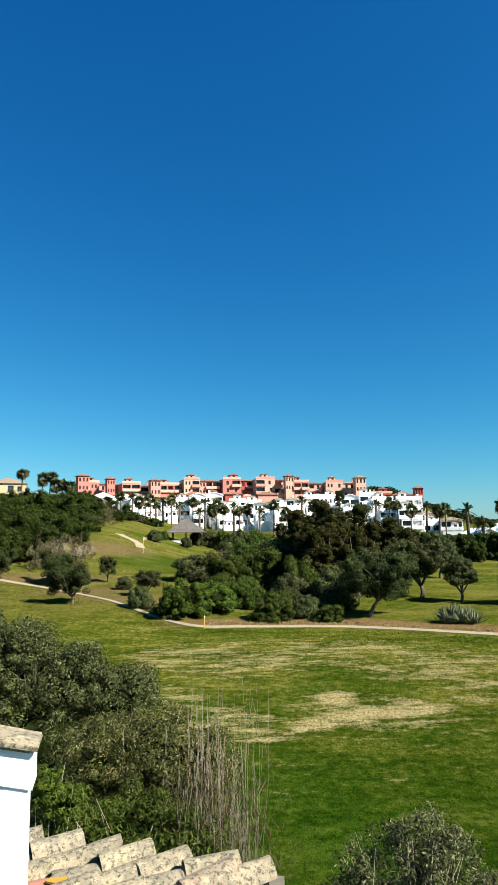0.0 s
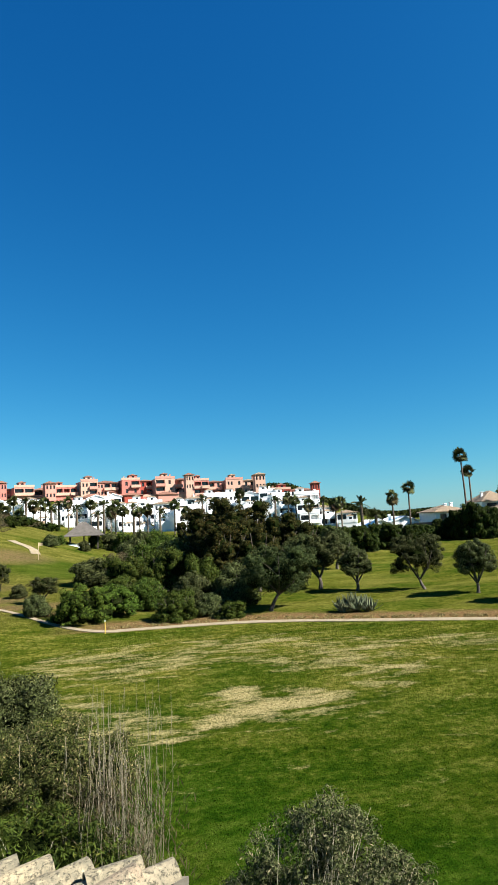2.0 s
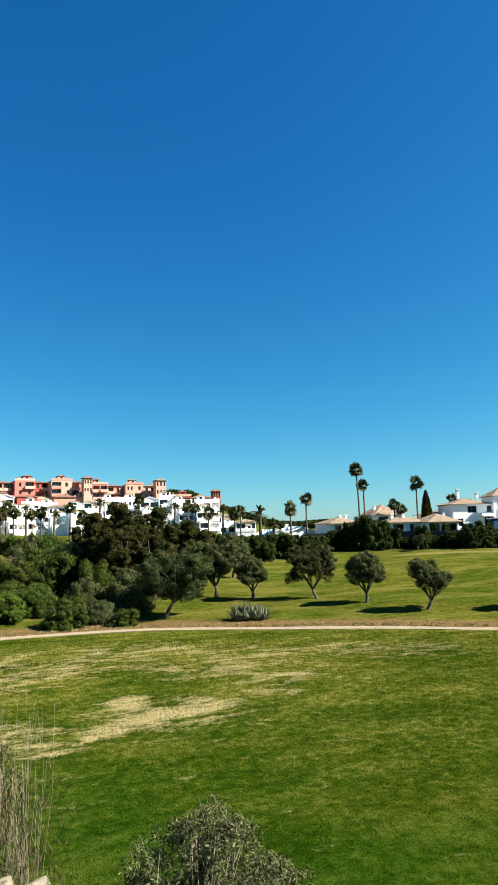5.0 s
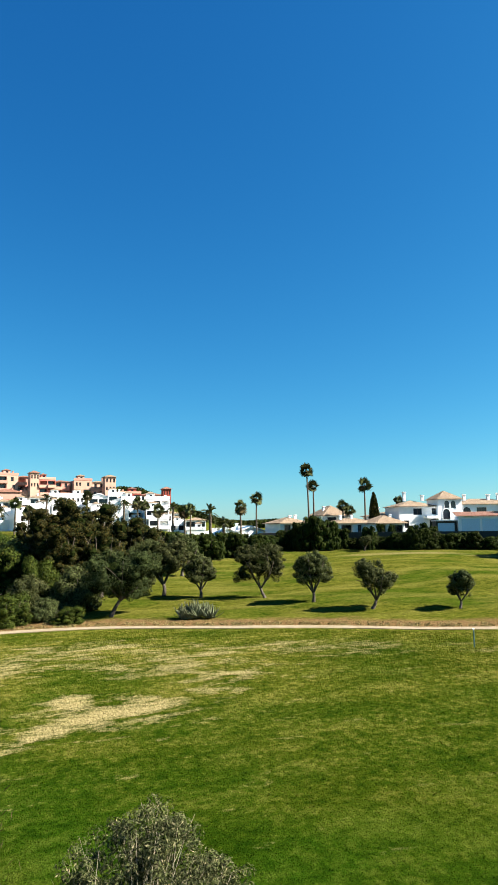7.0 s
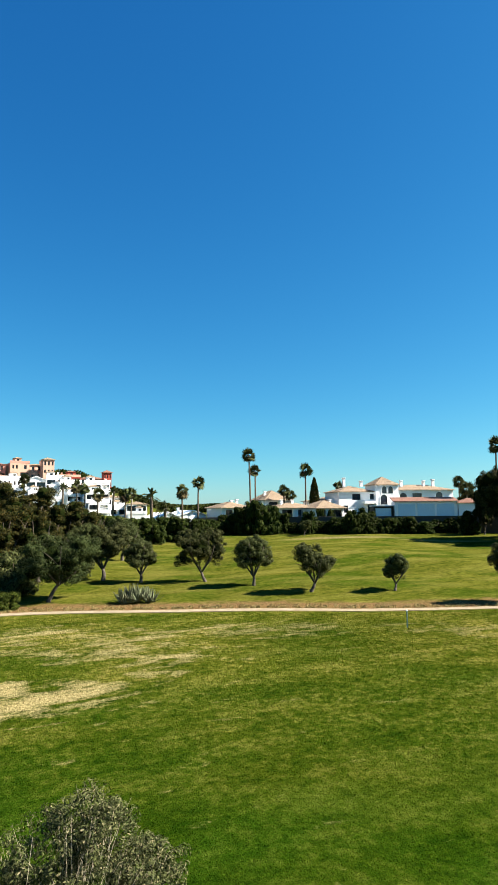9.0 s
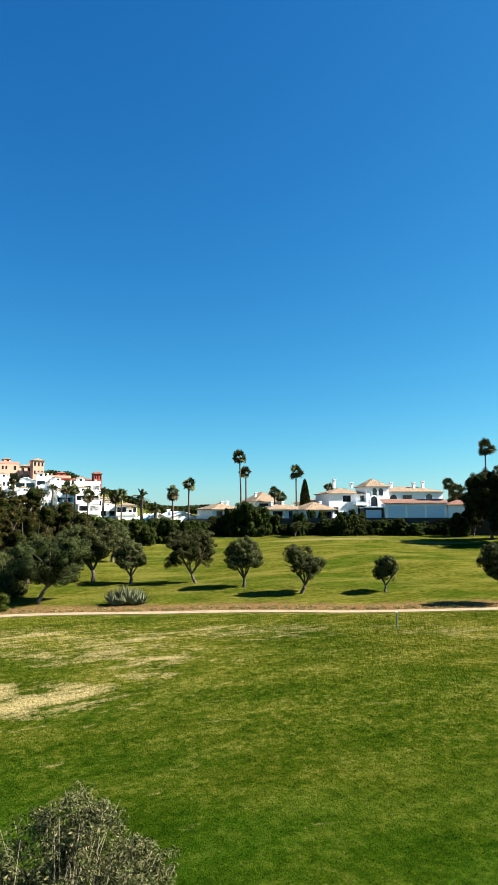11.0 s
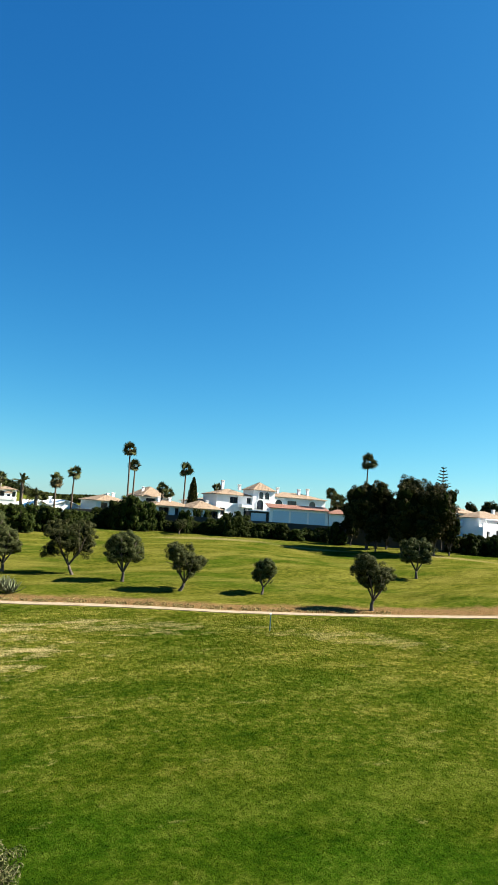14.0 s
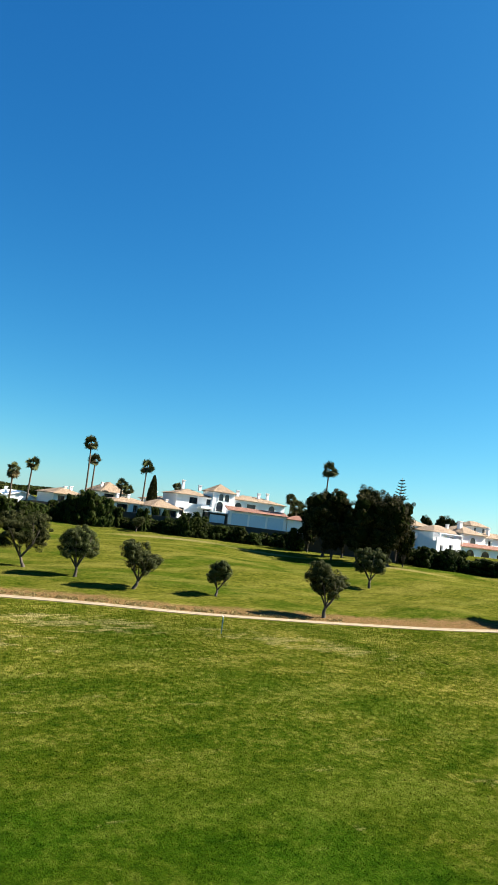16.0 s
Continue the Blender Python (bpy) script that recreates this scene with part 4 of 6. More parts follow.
def hip_roof(name, x0, x1, y0, y1, z, rise, mat, over=0.4, ridge=None):
    x0, x1, y0, y1 = x0 - over, x1 + over, y0 - over, y1 + over
    k = min((x1 - x0), (y1 - y0)) / 2 if ridge is None else ridge
    cx0, cx1 = x0 + k, x1 - k
    cy0 = cy1 = (y0 + y1) / 2
    if (x1 - x0) < (y1 - y0):
        cx0 = cx1 = (x0 + x1) / 2
        cy0, cy1 = y0 + k, y1 - k
    v = [(x0, y0, z - 0.12), (x1, y0, z - 0.12), (x1, y1, z - 0.12), (x0, y1, z - 0.12), (x0, y0, z), (x1, y0, z), (x1, y1, z), (x0, y1, z), (cx0, cy0, z + rise), (cx1, cy1 if cx0 == cx1 else cy0, z + rise)]
    if cx0 == cx1:
        f = [(3, 2, 1, 0), (0, 1, 5, 4), (1, 2, 6, 5), (2, 3, 7, 6), (3, 0, 4, 7), (4, 5, 8), (5, 6, 9, 8), (6, 7, 9), (7, 4, 8, 9)]
    else:
        f = [(3, 2, 1, 0), (0, 1, 5, 4), (1, 2, 6, 5), (2, 3, 7, 6), (3, 0, 4, 7), (4, 5, 9, 8), (5, 6, 9), (6, 7, 8, 9), (7, 4, 8)]
    return mesh(name, v, f, mat)


def gable_roof(name, x0, x1, y0, y1, z, rise, mat, over=0.3, wall=None):
    """Ridge runs away from the front; the white gable stands to the front."""
    x0, x1 = x0 - over, x1 + over
    c = (x0 + x1) / 2
    t = 0.18
    v = [(x0, y0, z), (c, y0, z + rise), (x1, y0, z), (x1, y0, z + t), (c, y0, z + rise + t), (x0, y0, z + t)]
    v += [(a, y1, b) for a, _, b in v]
    f = [(0, 1, 4, 5), (1, 2, 3, 4), (11, 10, 7, 6), (10, 9, 8, 7), (5, 4, 10, 11), (4, 3, 9, 10), (0, 6, 7, 1), (1, 7, 8, 2), (0, 5, 11, 6), (2, 8, 9, 3)]
    return mesh(name, v, f, mat)


def shell(parent, x0, x1, y0, y1, z0, z1, holes, mat, inset=0.3, panes=True, name="wall", deep=None):
    """Four walls; the front one (towards the golf course) has openings with panes set back in them."""
    v, f = facade(x0, x1, z0, z1, holes, y0, inset)
    b = len(v)
    v += [(x1, y0, z0), (x1, y1, z0), (x1, y1, z1), (x1, y0, z1), (x0, y1, z0), (x0, y0, z0), (x0, y0, z1), (x0, y1, z1), (x1, y1, z0), (x0, y1, z0), (x0, y1, z1), (x1, y1, z1), (x0, y0, z1), (x1, y0, z1), (x1, y1, z1), (x0, y1, z1)]
    f += [(b, b + 1, b + 2, b + 3), (b + 4, b + 5, b + 6, b + 7), (b + 8, b + 9, b + 10, b + 11), (b + 12, b + 13, b + 14, b + 15)]
    w = part(name, mesh(name, v, f, mat), parent)
    for h in holes if panes else ():
        window(parent, *h[:4], y0 + (h[4] if len(h) > 4 else inset), mat if len(h) > 5 else None)
    return w


def balcony(parent, a, b, z, y, out, mat, rail=None):
    v, f = [], []
    box_faces(a, b, y - out, y - 0.003, z - 0.2, z, v, f)
    ob = part("balcony", mesh("balcony", v, f, mat), parent)
    v, f = [], []
    box_faces(a, b, y - out, y - out + 0.15, z + 0.003, z + 0.95, v, f)
    box_faces(a, a + 0.15, y - out + 0.153, y - 0.005, z + 0.003, z + 0.95, v, f)
    box_faces(b - 0.15, b, y - out + 0.153, y - 0.005, z + 0.003, z + 0.95, v, f)
    part("parapet", mesh("parapet", v, f, rail or mat), ob)


def chimney(parent, x, y, z, h, mat=None, w=0.6):
    v, f = [], []
    box_faces(x - w / 2, x + w / 2, y - w / 2, y + w / 2, z, z + h, v, f)
    box_faces(x - w / 2 - 0.1, x + w / 2 + 0.1, y - w / 2 - 0.1, y + w / 2 + 0.1, z + h + 0.002, z + h + 0.15, v, f)
    part("chimney", mesh("chimney", v, f, mat or M_WHITE), parent)


def lot(name, az0, az1, dist, label, category, turn=0.0, foot=None, group=""):
    """A building's Empty at the middle of its front; x runs along the front, y away from the golf course."""
    az = (az0 + az1) / 2
    p = bearing(az, dist)
    p.z = gz(p) - 0.6 if foot is None else foot
    ob = thing(name, p, label, category, group, -az + turn)
    return ob, dist * math.tan(radians((az1 - az0) / 2)), p.z


def tower(parent, x0, x1, y0, y1, z0, z1, mat, roof_mat, rise=1.2, arches=2):
    holes = []
    n = arches
    for k in range(n):
        c = x0 + (x1 - x0) * (k + 0.5) / n
        w = (x1 - x0) / n * 0.5
        holes.append((c - w / 2, c + w / 2, z1 - 2.3, z1 - 0.8))
        holes.append((c - w / 2, c + w / 2, z1 - 5.4, z1 - 4.0))
    t = shell(parent, x0, x1, y0, y1, z0, z1, holes, mat, 0.35, True, "tower")
    part("tower_roof", hip_roof("tower_roof", x0, x1, y0, y1, z1 + 0.003, rise, roof_mat, 0.45), parent)
    return t


def storeys(parent, x0, x1, y0, y1, z1, n, wall, trim, rng, roof, open_share=0.6, foot=0.0, style="tile"):
    """One volume of an apartment house: n storeys under z1 with loggias, small windows and balconies."""
    st = 3.05
    holes, rails = [], []
    bays = max(1, round((x1 - x0) / 3.3))
    for b in range(bays):
        c0, c1 = x0 + (x1 - x0) * b / bays, x0 + (x1 - x0) * (b + 1) / bays
        kind = rng.uniform()
        for fl in range(n):
            zz = z1 - (fl + 1) * st
            if zz < foot + 0.1:
                continue
            k = kind if rng.uniform() < 0.75 else rng.uniform()
            if k < open_share:
                # Most loggias are backed with dark glass, standing in for their deep shade.
                holes.append((c0 + 0.22, c1 - 0.22, zz + 0.02, zz + 2.5, 1.7) if rng.uniform() < 0.75 else (c0 + 0.22, c1 - 0.22, zz + 0.02, zz + 2.5, 1.7, True))
                rails.append((c0 - 0.05, c1 + 0.05, zz))
            elif k < open_share + 0.25:
                m = (c0 + c1) / 2
                holes.append((m - 1.05, m - 0.30, zz + 0.85, zz + 2.25))
                holes.append((m + 0.30, m + 1.05, zz + 0.85, zz + 2.25))
            else:
                m = (c0 + c1) / 2 + rng.uniform(-0.4, 0.4)
                holes.append((m - 0.5, m + 0.5, zz + 0.7, zz + 2.3))
    shell(parent, x0, x1, y0, y1, foot, z1, holes, wall, 0.35)
    for a, b, zz in rails:
        balcony(parent, a, b, zz, y0 - 0.003, rng.uniform(0.5, 1.3), trim)
    if style == "tile":
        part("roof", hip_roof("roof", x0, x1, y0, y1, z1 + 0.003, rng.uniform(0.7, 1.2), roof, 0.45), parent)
    elif style == "gable":
        rise = (x1 - x0) * 0.20
        part("gable", gable_roof("gable", x0, x1, y0 - 0.3, y1, z1 + 0.003, rise, wall), parent)
        part("gable_wall", mesh("gable_wall", [(x0, y0, z1 + 0.004), (x1, y0, z1 + 0.004), ((x0 + x1) / 2, y0, z1 + rise * 0.95)], [(0, 1, 2)], wall), parent)
    else:
        part("parapet", box("parapet", x0 - 0.08, x1 + 0.08, y0 - 0.08, y0 + 0.2, z1 + 0.003, z1 + 0.9, trim), parent)
        w = (x1 - x0) * rng.uniform(0.3, 0.5)
        r0 = rng.uniform(x0 + 0.4, x1 - w - 0.4)
        shell(parent, r0, r0 + w, y0 + 2.5, y0 + 6.0, z1 + 0.004, z1 + 2.1, [(r0 + w * 0.35, r0 + w * 0.35 + 0.9, z1 + 0.3, z1 + 1.7)], wall, 0.3, True, "roof_room")
        part("roof_room_tiles", hip_roof("roof_room_tiles", r0, r0 + w, y0 + 2.5, y0 + 6.0, z1 + 2.103, 0.6, roof, 0.25), parent)
    if rng.uniform() < 0.8:
        chimney(parent, rng.uniform(x0 + 0.8, x1 - 0.8), y0 + rng.uniform(2, 5), z1 + 0.2, rng.uniform(1.0, 1.7), trim, 0.5)


def apartment_pink(az0, az1, top_el, palette, seed, dist=258, towers=(), label="", turn=14.0, roof=None):
    """A hillside block: volumes side by side at their own heights and set-backs, lower terraces in front."""
    rng = np.random.default_rng(seed)
    roof = roof or M_ROOFRED
    ob, hw, z = lot("apartment_building", az0, az1, dist, label, "building", turn)
    top = up(dist, top_el) - z - 0.6
    count = max(2, round(2 * hw / 8.0))
    cuts = [-hw + 2 * hw * k / count + (rng.uniform(-1.2, 1.2) if 0 < k < count else 0) for k in range(count + 1)]
    for k in range(count):
        wall = palette[k % len(palette)]
        trim = M_CREAM if wall is not M_CREAM else M_PALEPINK
        back = (k % 2) * 1.6 + rng.uniform(0, 1.0)
        drop = (0.0, 0.9, 0.3)[k % 3] if count > 2 else 0.5 * k
        storeys(ob, cuts[k] + 0.01, cuts[k + 1] - 0.01, 3.0 + back, 13, top - drop, 3, wall, trim, rng, roof, 0.62, 0.0, "tile" if k % 2 else "flat")
        # the terrace below steps out towards the course
        low = palette[(k + 1) % len(palette)]
        storeys(ob, cuts[k] + 0.02, cuts[k + 1] - 0.02, -1.2 + back * 0.7, 2.9 + back, top - drop - 2 * 3.05 - rng.uniform(0, 0.8), 3, low, M_CREAM if low is not M_CREAM else M_PALEPINK, rng, roof, 0.7, 0.0, "flat" if k % 2 else "tile")
    for t0, t1, te in towers:
        u0, u1 = dist * math.tan(radians(t0 - (az0 + az1) / 2)), dist * math.tan(radians(t1 - (az0 + az1) / 2))
        tower(ob, u0, u1, -2.0, u1 - u0 - 2.0, 0, up(dist, te) - z - 0.5, palette[0], roof, 1.0, 3)
    return ob


PINKS = "salmon apartment block with loggias and stepped terraces on the hilltop"
CREAMS = "cream apartment block with balconies and a tiled roof on the hilltop"
apartment_pink(-14.9, -11.3, 4.5, (M_PINK, M_PALEPINK), 1, towers=((-15.25, -14.3, 4.95), (-12.7, -12.0, 4.75)), label="salmon apartment block with a corner tower on the hilltop")
apartment_pink(-11.2, -5.8, 4.4, (M_PALEPINK, M_CREAM, M_PINK), 2, towers=((-8.9, -8.0, 4.6),), label=PINKS, dist=256)
apartment_pink(-5.7, -2.25, 4.75, (M_CREAM, M_PALEPINK), 3, label=CREAMS)
apartment_pink(-2.15, 0.75, 4.75, (M_PINK, M_RED), 4, label=PINKS, dist=260)
apartment_pink(0.85, 4.15, 4.75, (M_CREAM, M_PALEPINK), 5, towers=((3.35, 4.1, 4.9),), label=CREAMS)
apartment_pink(4.3, 7.05, 4.4, (M_PINK, M_PALEPINK), 6, label=PINKS, dist=256)
apartment_pink(7.2, 10.3, 4.35, (M_CREAM, M_CREAM, M_PALEPINK), 7, towers=((9.65, 10.6, 4.62),), label="cream apartment block with an arched corner tower", roof=M_ROOF)
apartment_pink(11.0, 15.4, 3.2, (M_RED, M_PALEPINK, M_CREAM), 8, towers=((14.8, 15.5, 3.55),), label="low pink terrace of apartments with a red tower", dist=250)


def apartment_white(az0, az1, top_el, base_el, dist, seed, style, label, turn=0.0):
    """White apartments that step down the slope: an upper range and two lower ones, each with shaded loggias."""
    rng = np.random.default_rng(seed + 50)
    ob, hw, z = lot("white_apartments", az0, az1, dist, label, "building", turn + 12, group="white apartments on the slope")
    top = up(dist, top_el) - z
    count = max(1, round(2 * hw / 6.5))
    cuts = [-hw + 2 * hw * k / count for k in range(count + 1)]
    for k in range(count):
        back = rng.uniform(0, 2.0)
        drop = rng.uniform(0, 1.1)
        first = style if k == count // 2 or style == "tile" else ("flat", "gable", "tile")[rng.integers(3)]
        storeys(ob, cuts[k] + 0.01, cuts[k + 1] - 0.01, 4.0 + back, 13, top - drop, 4, M_WHITE, M_WHITE, rng, M_ROOF, 0.5, 0.0, first)
        a, b = cuts[k] + rng.uniform(0.1, 1.0), cuts[k + 1] - rng.uniform(0.1, 1.0)
        storeys(ob, a, b, 0.5 + back, 3.95 + back, top - drop - 3.05 - rng.uniform(0, 1.2), 4, M_WHITE, M_WHITE, rng, M_ROOF, 0.66, 0.0, "flat")
        if top > 8:
            storeys(ob, a + 0.6, b - 0.4, -2.6 + back, 0.45 + back, top - drop - 6.3 - rng.uniform(0, 1.0), 3, M_WHITE, M_WHITE, rng, M_ROOF, 0.7, 0.0, "flat")
    return ob


WH = "white stepped apartments with shaded balconies"
apartment_white(-13.6, -9.9, 3.2, 1.2, 222, 1, "gable", "white gabled apartment house with small square windows")
apartment_white(-10.0, -7.6, 2.95, 0.2, 214, 2, "flat", WH, 20)
apartment_white(-7.7, -5.0, 3.0, 0.2, 222, 3, "flat", WH)
apartment_white(-5.3, -2.2, 3.25, 0.0, 216, 4, "gable", "white gabled apartments with dark balconies", -10)
apartment_white(-2.6, 0.6, 2.3, 0.0, 212, 5, "flat", WH, 12)
apartment_white(-1.6, 1.4, 2.8, 0.0, 226, 14, "flat", WH, -6)
apartment_white(0.6, 3.6, 2.4, 0.0, 208, 6, "flat", "white apartments with tall narrow windows", -8)
apartment_white(3.0, 5.3, 1.5, -0.8, 200, 7, "flat", WH, 18)
apartment_white(3.6, 8.4, 2.95, 0.0, 224, 8, "flat", WH)
apartment_white(8.4, 11.8, 3.0, -0.3, 215, 9, "flat", WH, -8)
apartment_white(11.6, 13.6, 2.6, -0.5, 212, 10, "flat", WH, 14)
apartment_white(13.3, 15.6, 2.8, -0.7, 206, 11, "flat", "tall white apartments with stacked dark terraces", -6)
apartment_white(15.4, 17.4, 1.5, -0.7, 204, 12, "tile", WH, 10)
apartment_white(16.9, 18.75, 0.95, -0.7, 196, 13, "tile", "low white house end with a tan tiled roof", -10)

# the cream house beyond the knoll
house, hw, z = lot("house", -22.4, -19.4, 190, "pale yellow villa with a hipped tile roof beyond the knoll", "house")
t = up(190, 4.2) - z
shell(house, -hw, hw, 0, 9, 0, t, [(-hw + 1, -hw + 2.4, t - 2.4, t - 0.8), (0, 1.6, t - 2.6, t - 0.7), (hw - 2.4, hw - 1.2, t - 2.4, t - 0.9)], M_YELLOW)
part("roof", hip_roof("roof", -hw, hw, 0, 9, t + 0.003, 1.8, M_ROOF), house)
shell(house, hw + 0.01, hw + 3.5, 1, 8, 0, t - 2.6, [(hw + 0.8, hw + 2.4, t - 5, t - 3.4)], M_WHITE, name="wing")

# tan retaining wall below the gabled apartments
rw, hw, z = lot("retaining_wall", -12.6, -8.8, 206, "low tan retaining wall below the white apartments", "wall", 6)
part("masonry", box("masonry", -hw, hw, 0, 0.5, 0, up(206, 1.25) - z, plaster("tan masonry", (0.36, 0.26, 0.15), 0.3)), rw)
part("coping", box("coping", -hw, hw, -0.08, 0.58, up(206, 1.25) - z + 0.003, up(206, 1.25) - z + 0.15, M_CREAM), rw)

# thatched gazebo
gaz, d = on_ground(-5.63, -1.15)
g = thing("gazebo", gaz, "open-sided pavilion with a grey thatched hip roof and white base", "gazebo", turn=5.6)
w = wide(d, 3.2) / 2
e = up(d, 0.15) - gaz.z - 0.0
part("base", box("base", -w * 0.8, w * 0.3, -w * 0.8, w * 0.8, -0.5, 0.7, M_WHITE), g)
for sx in (-0.72, 0, 0.72):
    for sy in (-0.72, 0.72):
        part("post", box("post", w * sx - 0.12, w * sx + 0.12, w * sy - 0.12, w * sy + 0.12, -0.3, 2.1, M_DARK), g)
part("roof", hip_roof("roof", -w * 0.95, w * 0.95, -w * 0.95, w * 0.95, 2.105, up(d, 1.05) - gaz.z - 2.1, M_THATCH, 0.4, w * 0.95), g)


# ---- villas above the hedge ----
def villa(name, az0, az1, dist, label, foot_el, turn=26.0):
    ob, hw, z = lot(name, az0, az1, dist, label, "house", turn, up(dist, foot_el) - 1.5)
    return ob, hw / math.cos(radians(turn)), z


D = 146
ob, hw, z = villa("villa", 36.4, 45.8, D, "white two-storey villa with tan roofs, arched windows and a turret", -0.6)
E0 = up(D, 1.75) - z


def arch_pane(parent, c, w, foot, head, y):
    """A round-headed dark pane with a white surround, proud of the wall: windows, and the arcade's shaded arches."""
    v, f = [], []
    n = 10
    r = w / 2
    ring = [(c - r, foot), (c + r, foot)] + [(c + r * math.cos(math.pi * k / n), head - r + r * math.sin(math.pi * k / n)) for k in range(n + 1)]
    pane = part("window", mesh("pane", [(a, y - 0.02, b) for a, b in ring] + [(a, y + 0.05, b) for a, b in ring], [tuple(range(len(ring)))] + [(k, (k + 1) % len(ring), (k + 1) % len(ring) + len(ring), k + len(ring)) for k in range(len(ring))], M_GLASS), parent)
    v, f = [], []
    outer = [(c - r - 0.14, foot), (c + r + 0.14, foot)] + [(c + (r + 0.14) * math.cos(math.pi * k / n), head - r + (r + 0.14) * math.sin(math.pi * k / n)) for k in range(n + 1)]
    for k in range(1, len(ring)):
        b = len(v)
        j = (k + 1) % len(ring)
        v += [(ring[k][0], y - 0.1, ring[k][1]), (ring[j][0], y - 0.1, ring[j][1]), (outer[j][0], y - 0.1, outer[j][1]), (outer[k][0], y - 0.1, outer[k][1]), (ring[k][0], y, ring[k][1]), (ring[j][0], y, ring[j][1]), (outer[j][0], y, outer[j][1]), (outer[k][0], y, outer[k][1])]
        f += [(b, b + 1, b + 2, b + 3), (b + 4, b + 5, b + 1, b), (b + 3, b + 2, b + 6, b + 7)]
    part("window_surround", mesh("window_surround", v, f, M_WHITE), pane)




def along_front(az, mid_az=41.1, dist=D, turn=26.0):
    k = math.tan(radians(az - mid_az))
    return k * dist / (math.cos(radians(turn)) - k * math.sin(radians(turn)))


x_t0, x_t1 = along_front(39.25), along_front(41.2)
x_l, hw = along_front(36.1), along_front(45.9)
shell(ob, x_l, x_t0 - 0.01, 1.0, 10, 0, E0 - 0.5, [(x_l + 3.2, x_l + 5.2, E0 - 2.4, E0 - 1.0), (x_l + 7.4, x_l + 9.2, E0 - 2.3, E0 - 1.0), (x_l + 1.0, x_l + 2.2, E0 - 5.2, E0 - 3.6), (x_l + 6.8, x_l + 9.4, E0 - 5.4, E0 - 3.4)], M_WHITE, name="left_wing")
part("roof", hip_roof("roof", x_l, x_t0, 1.0, 10, E0 - 0.497, 1.4, M_ROOF), ob)
shell(ob, x_t1 + 0.01, hw, 0.6, 10, 0, E0 - 0.1, [(4.0, 6.4, E0 - 2.6, E0 - 0.9)], M_WHITE, name="right_wing")
part("roof", hip_roof("roof", x_t1, hw, 0.6, 10, E0 - 0.097, 1.3, M_ROOF), ob)
shell(ob, x_t0, x_t1, 0.0, 6, 0, up(D, 2.15) - z, [], M_WHITE, name="turret")
part("turret_roof", hip_roof("turret_roof", x_t0, x_t1, 0.0, 6, up(D, 2.15) - z + 0.003, 1.9, M_ROOF, 0.35), ob)
c = (x_t0 + x_t1) / 2
for dx in (-0.75, 0.75):
    arch_pane(ob, c + dx, 1.1, up(D, 2.15) - z - 2.0, up(D, 2.15) - z - 0.4, 0.0)
arch_pane(ob, c - 0.9, 1.6, E0 - 3.4, E0 - 1.2, 0.0)
arch_pane(ob, x_t1 + 1.4, 1.8, E0 - 3.2, E0 - 0.8, 0.6)
arch_pane(ob, hw - 3.6, 1.7, E0 - 2.6, E0 - 0.6, 0.6)
part("balcony", box("balcony", x_l + 5.6, x_t0 - 0.1, -0.6, 0.99, E0 - 3.2, E0 - 2.6, M_WHITE), ob)
for x, h in ((x_l + 2.4, 1.9), (x_l + 6.6, 1.2), (x_t1 + 2.6, 1.3), (hw - 3.2, 1.6), (hw - 5.6, 1.3)):
    chimney(ob, x, 4, E0 + 0.7, h)

ob, hw, z = villa("garden_house", 40.86, 46.15, 139, "low white garden building with a red roof and pale blue panels for its shaded front", -0.58, 12)
T = up(139, 0.62) - z
shell(ob, -hw, hw, 0, 4.5, 0, T, [], M_WHITE)
# Pale blue panels: the bluish shade on the white front, put into colour.
for k in range(3):
    a = -hw + 0.7 + k * (2 * hw - 1.0) / 3
    part("shutter", box("shutter", a, a + (2 * hw - 2.4) / 3, -0.06, -0.003, 1.3, T - 0.5, M_PALEBLUE), ob, "pale blue panel standing in for shade on the white wall")
v, f = [(-hw - 0.3, -0.4, T + 0.003), (hw + 0.3, -0.4, T + 0.003), (hw + 0.3, 4.6, T + 0.9), (-hw - 0.3, 4.6, T + 0.9), (-hw - 0.3, -0.4, T + 0.15), (hw + 0.3, -0.4, T + 0.15), (hw + 0.3, 4.6, T + 1.05), (-hw - 0.3, 4.6, T + 1.05)], [(0, 1, 5, 4), (4, 5, 6, 7), (1, 2, 6, 5), (3, 0, 4, 7), (3, 2, 1, 0)]
part("roof", mesh("roof", v, f, M_ROOFRED), ob)
ob, hw, z = villa("garden_house", 46.2, 49.2, 141, "low white annex with a red tiled roof beside the pines", -0.4, 12)
T = up(141, 0.5) - z
shell(ob, -hw, hw, 0, 4, 0, T, [], M_WHITE)
part("roof", hip_roof("roof", -hw, hw, 0, 4, T + 0.003, 1.0, M_ROOFRED), ob)
ob, hw, z = villa("garage", 39.0, 40.7, 138, "white garage with a dark door frame", -0.6, 12)
T = up(138, 0.25) - z
shell(ob, -hw, hw, 0, 4, 0, T, [(-hw + 0.4, hw - 0.4, 1.0, T - 0.4)], M_DARK, 0.15, False)
part("garage_door", box("garage_door", -hw + 0.42, hw - 0.42, 0.06, 0.12, 1.0, T - 0.4, M_PALEBLUE), ob)
part("roof", box("roof", -hw - 0.2, hw + 0.2, -0.3, 4.2, T + 0.003, T + 0.2, M_WHITE), ob)


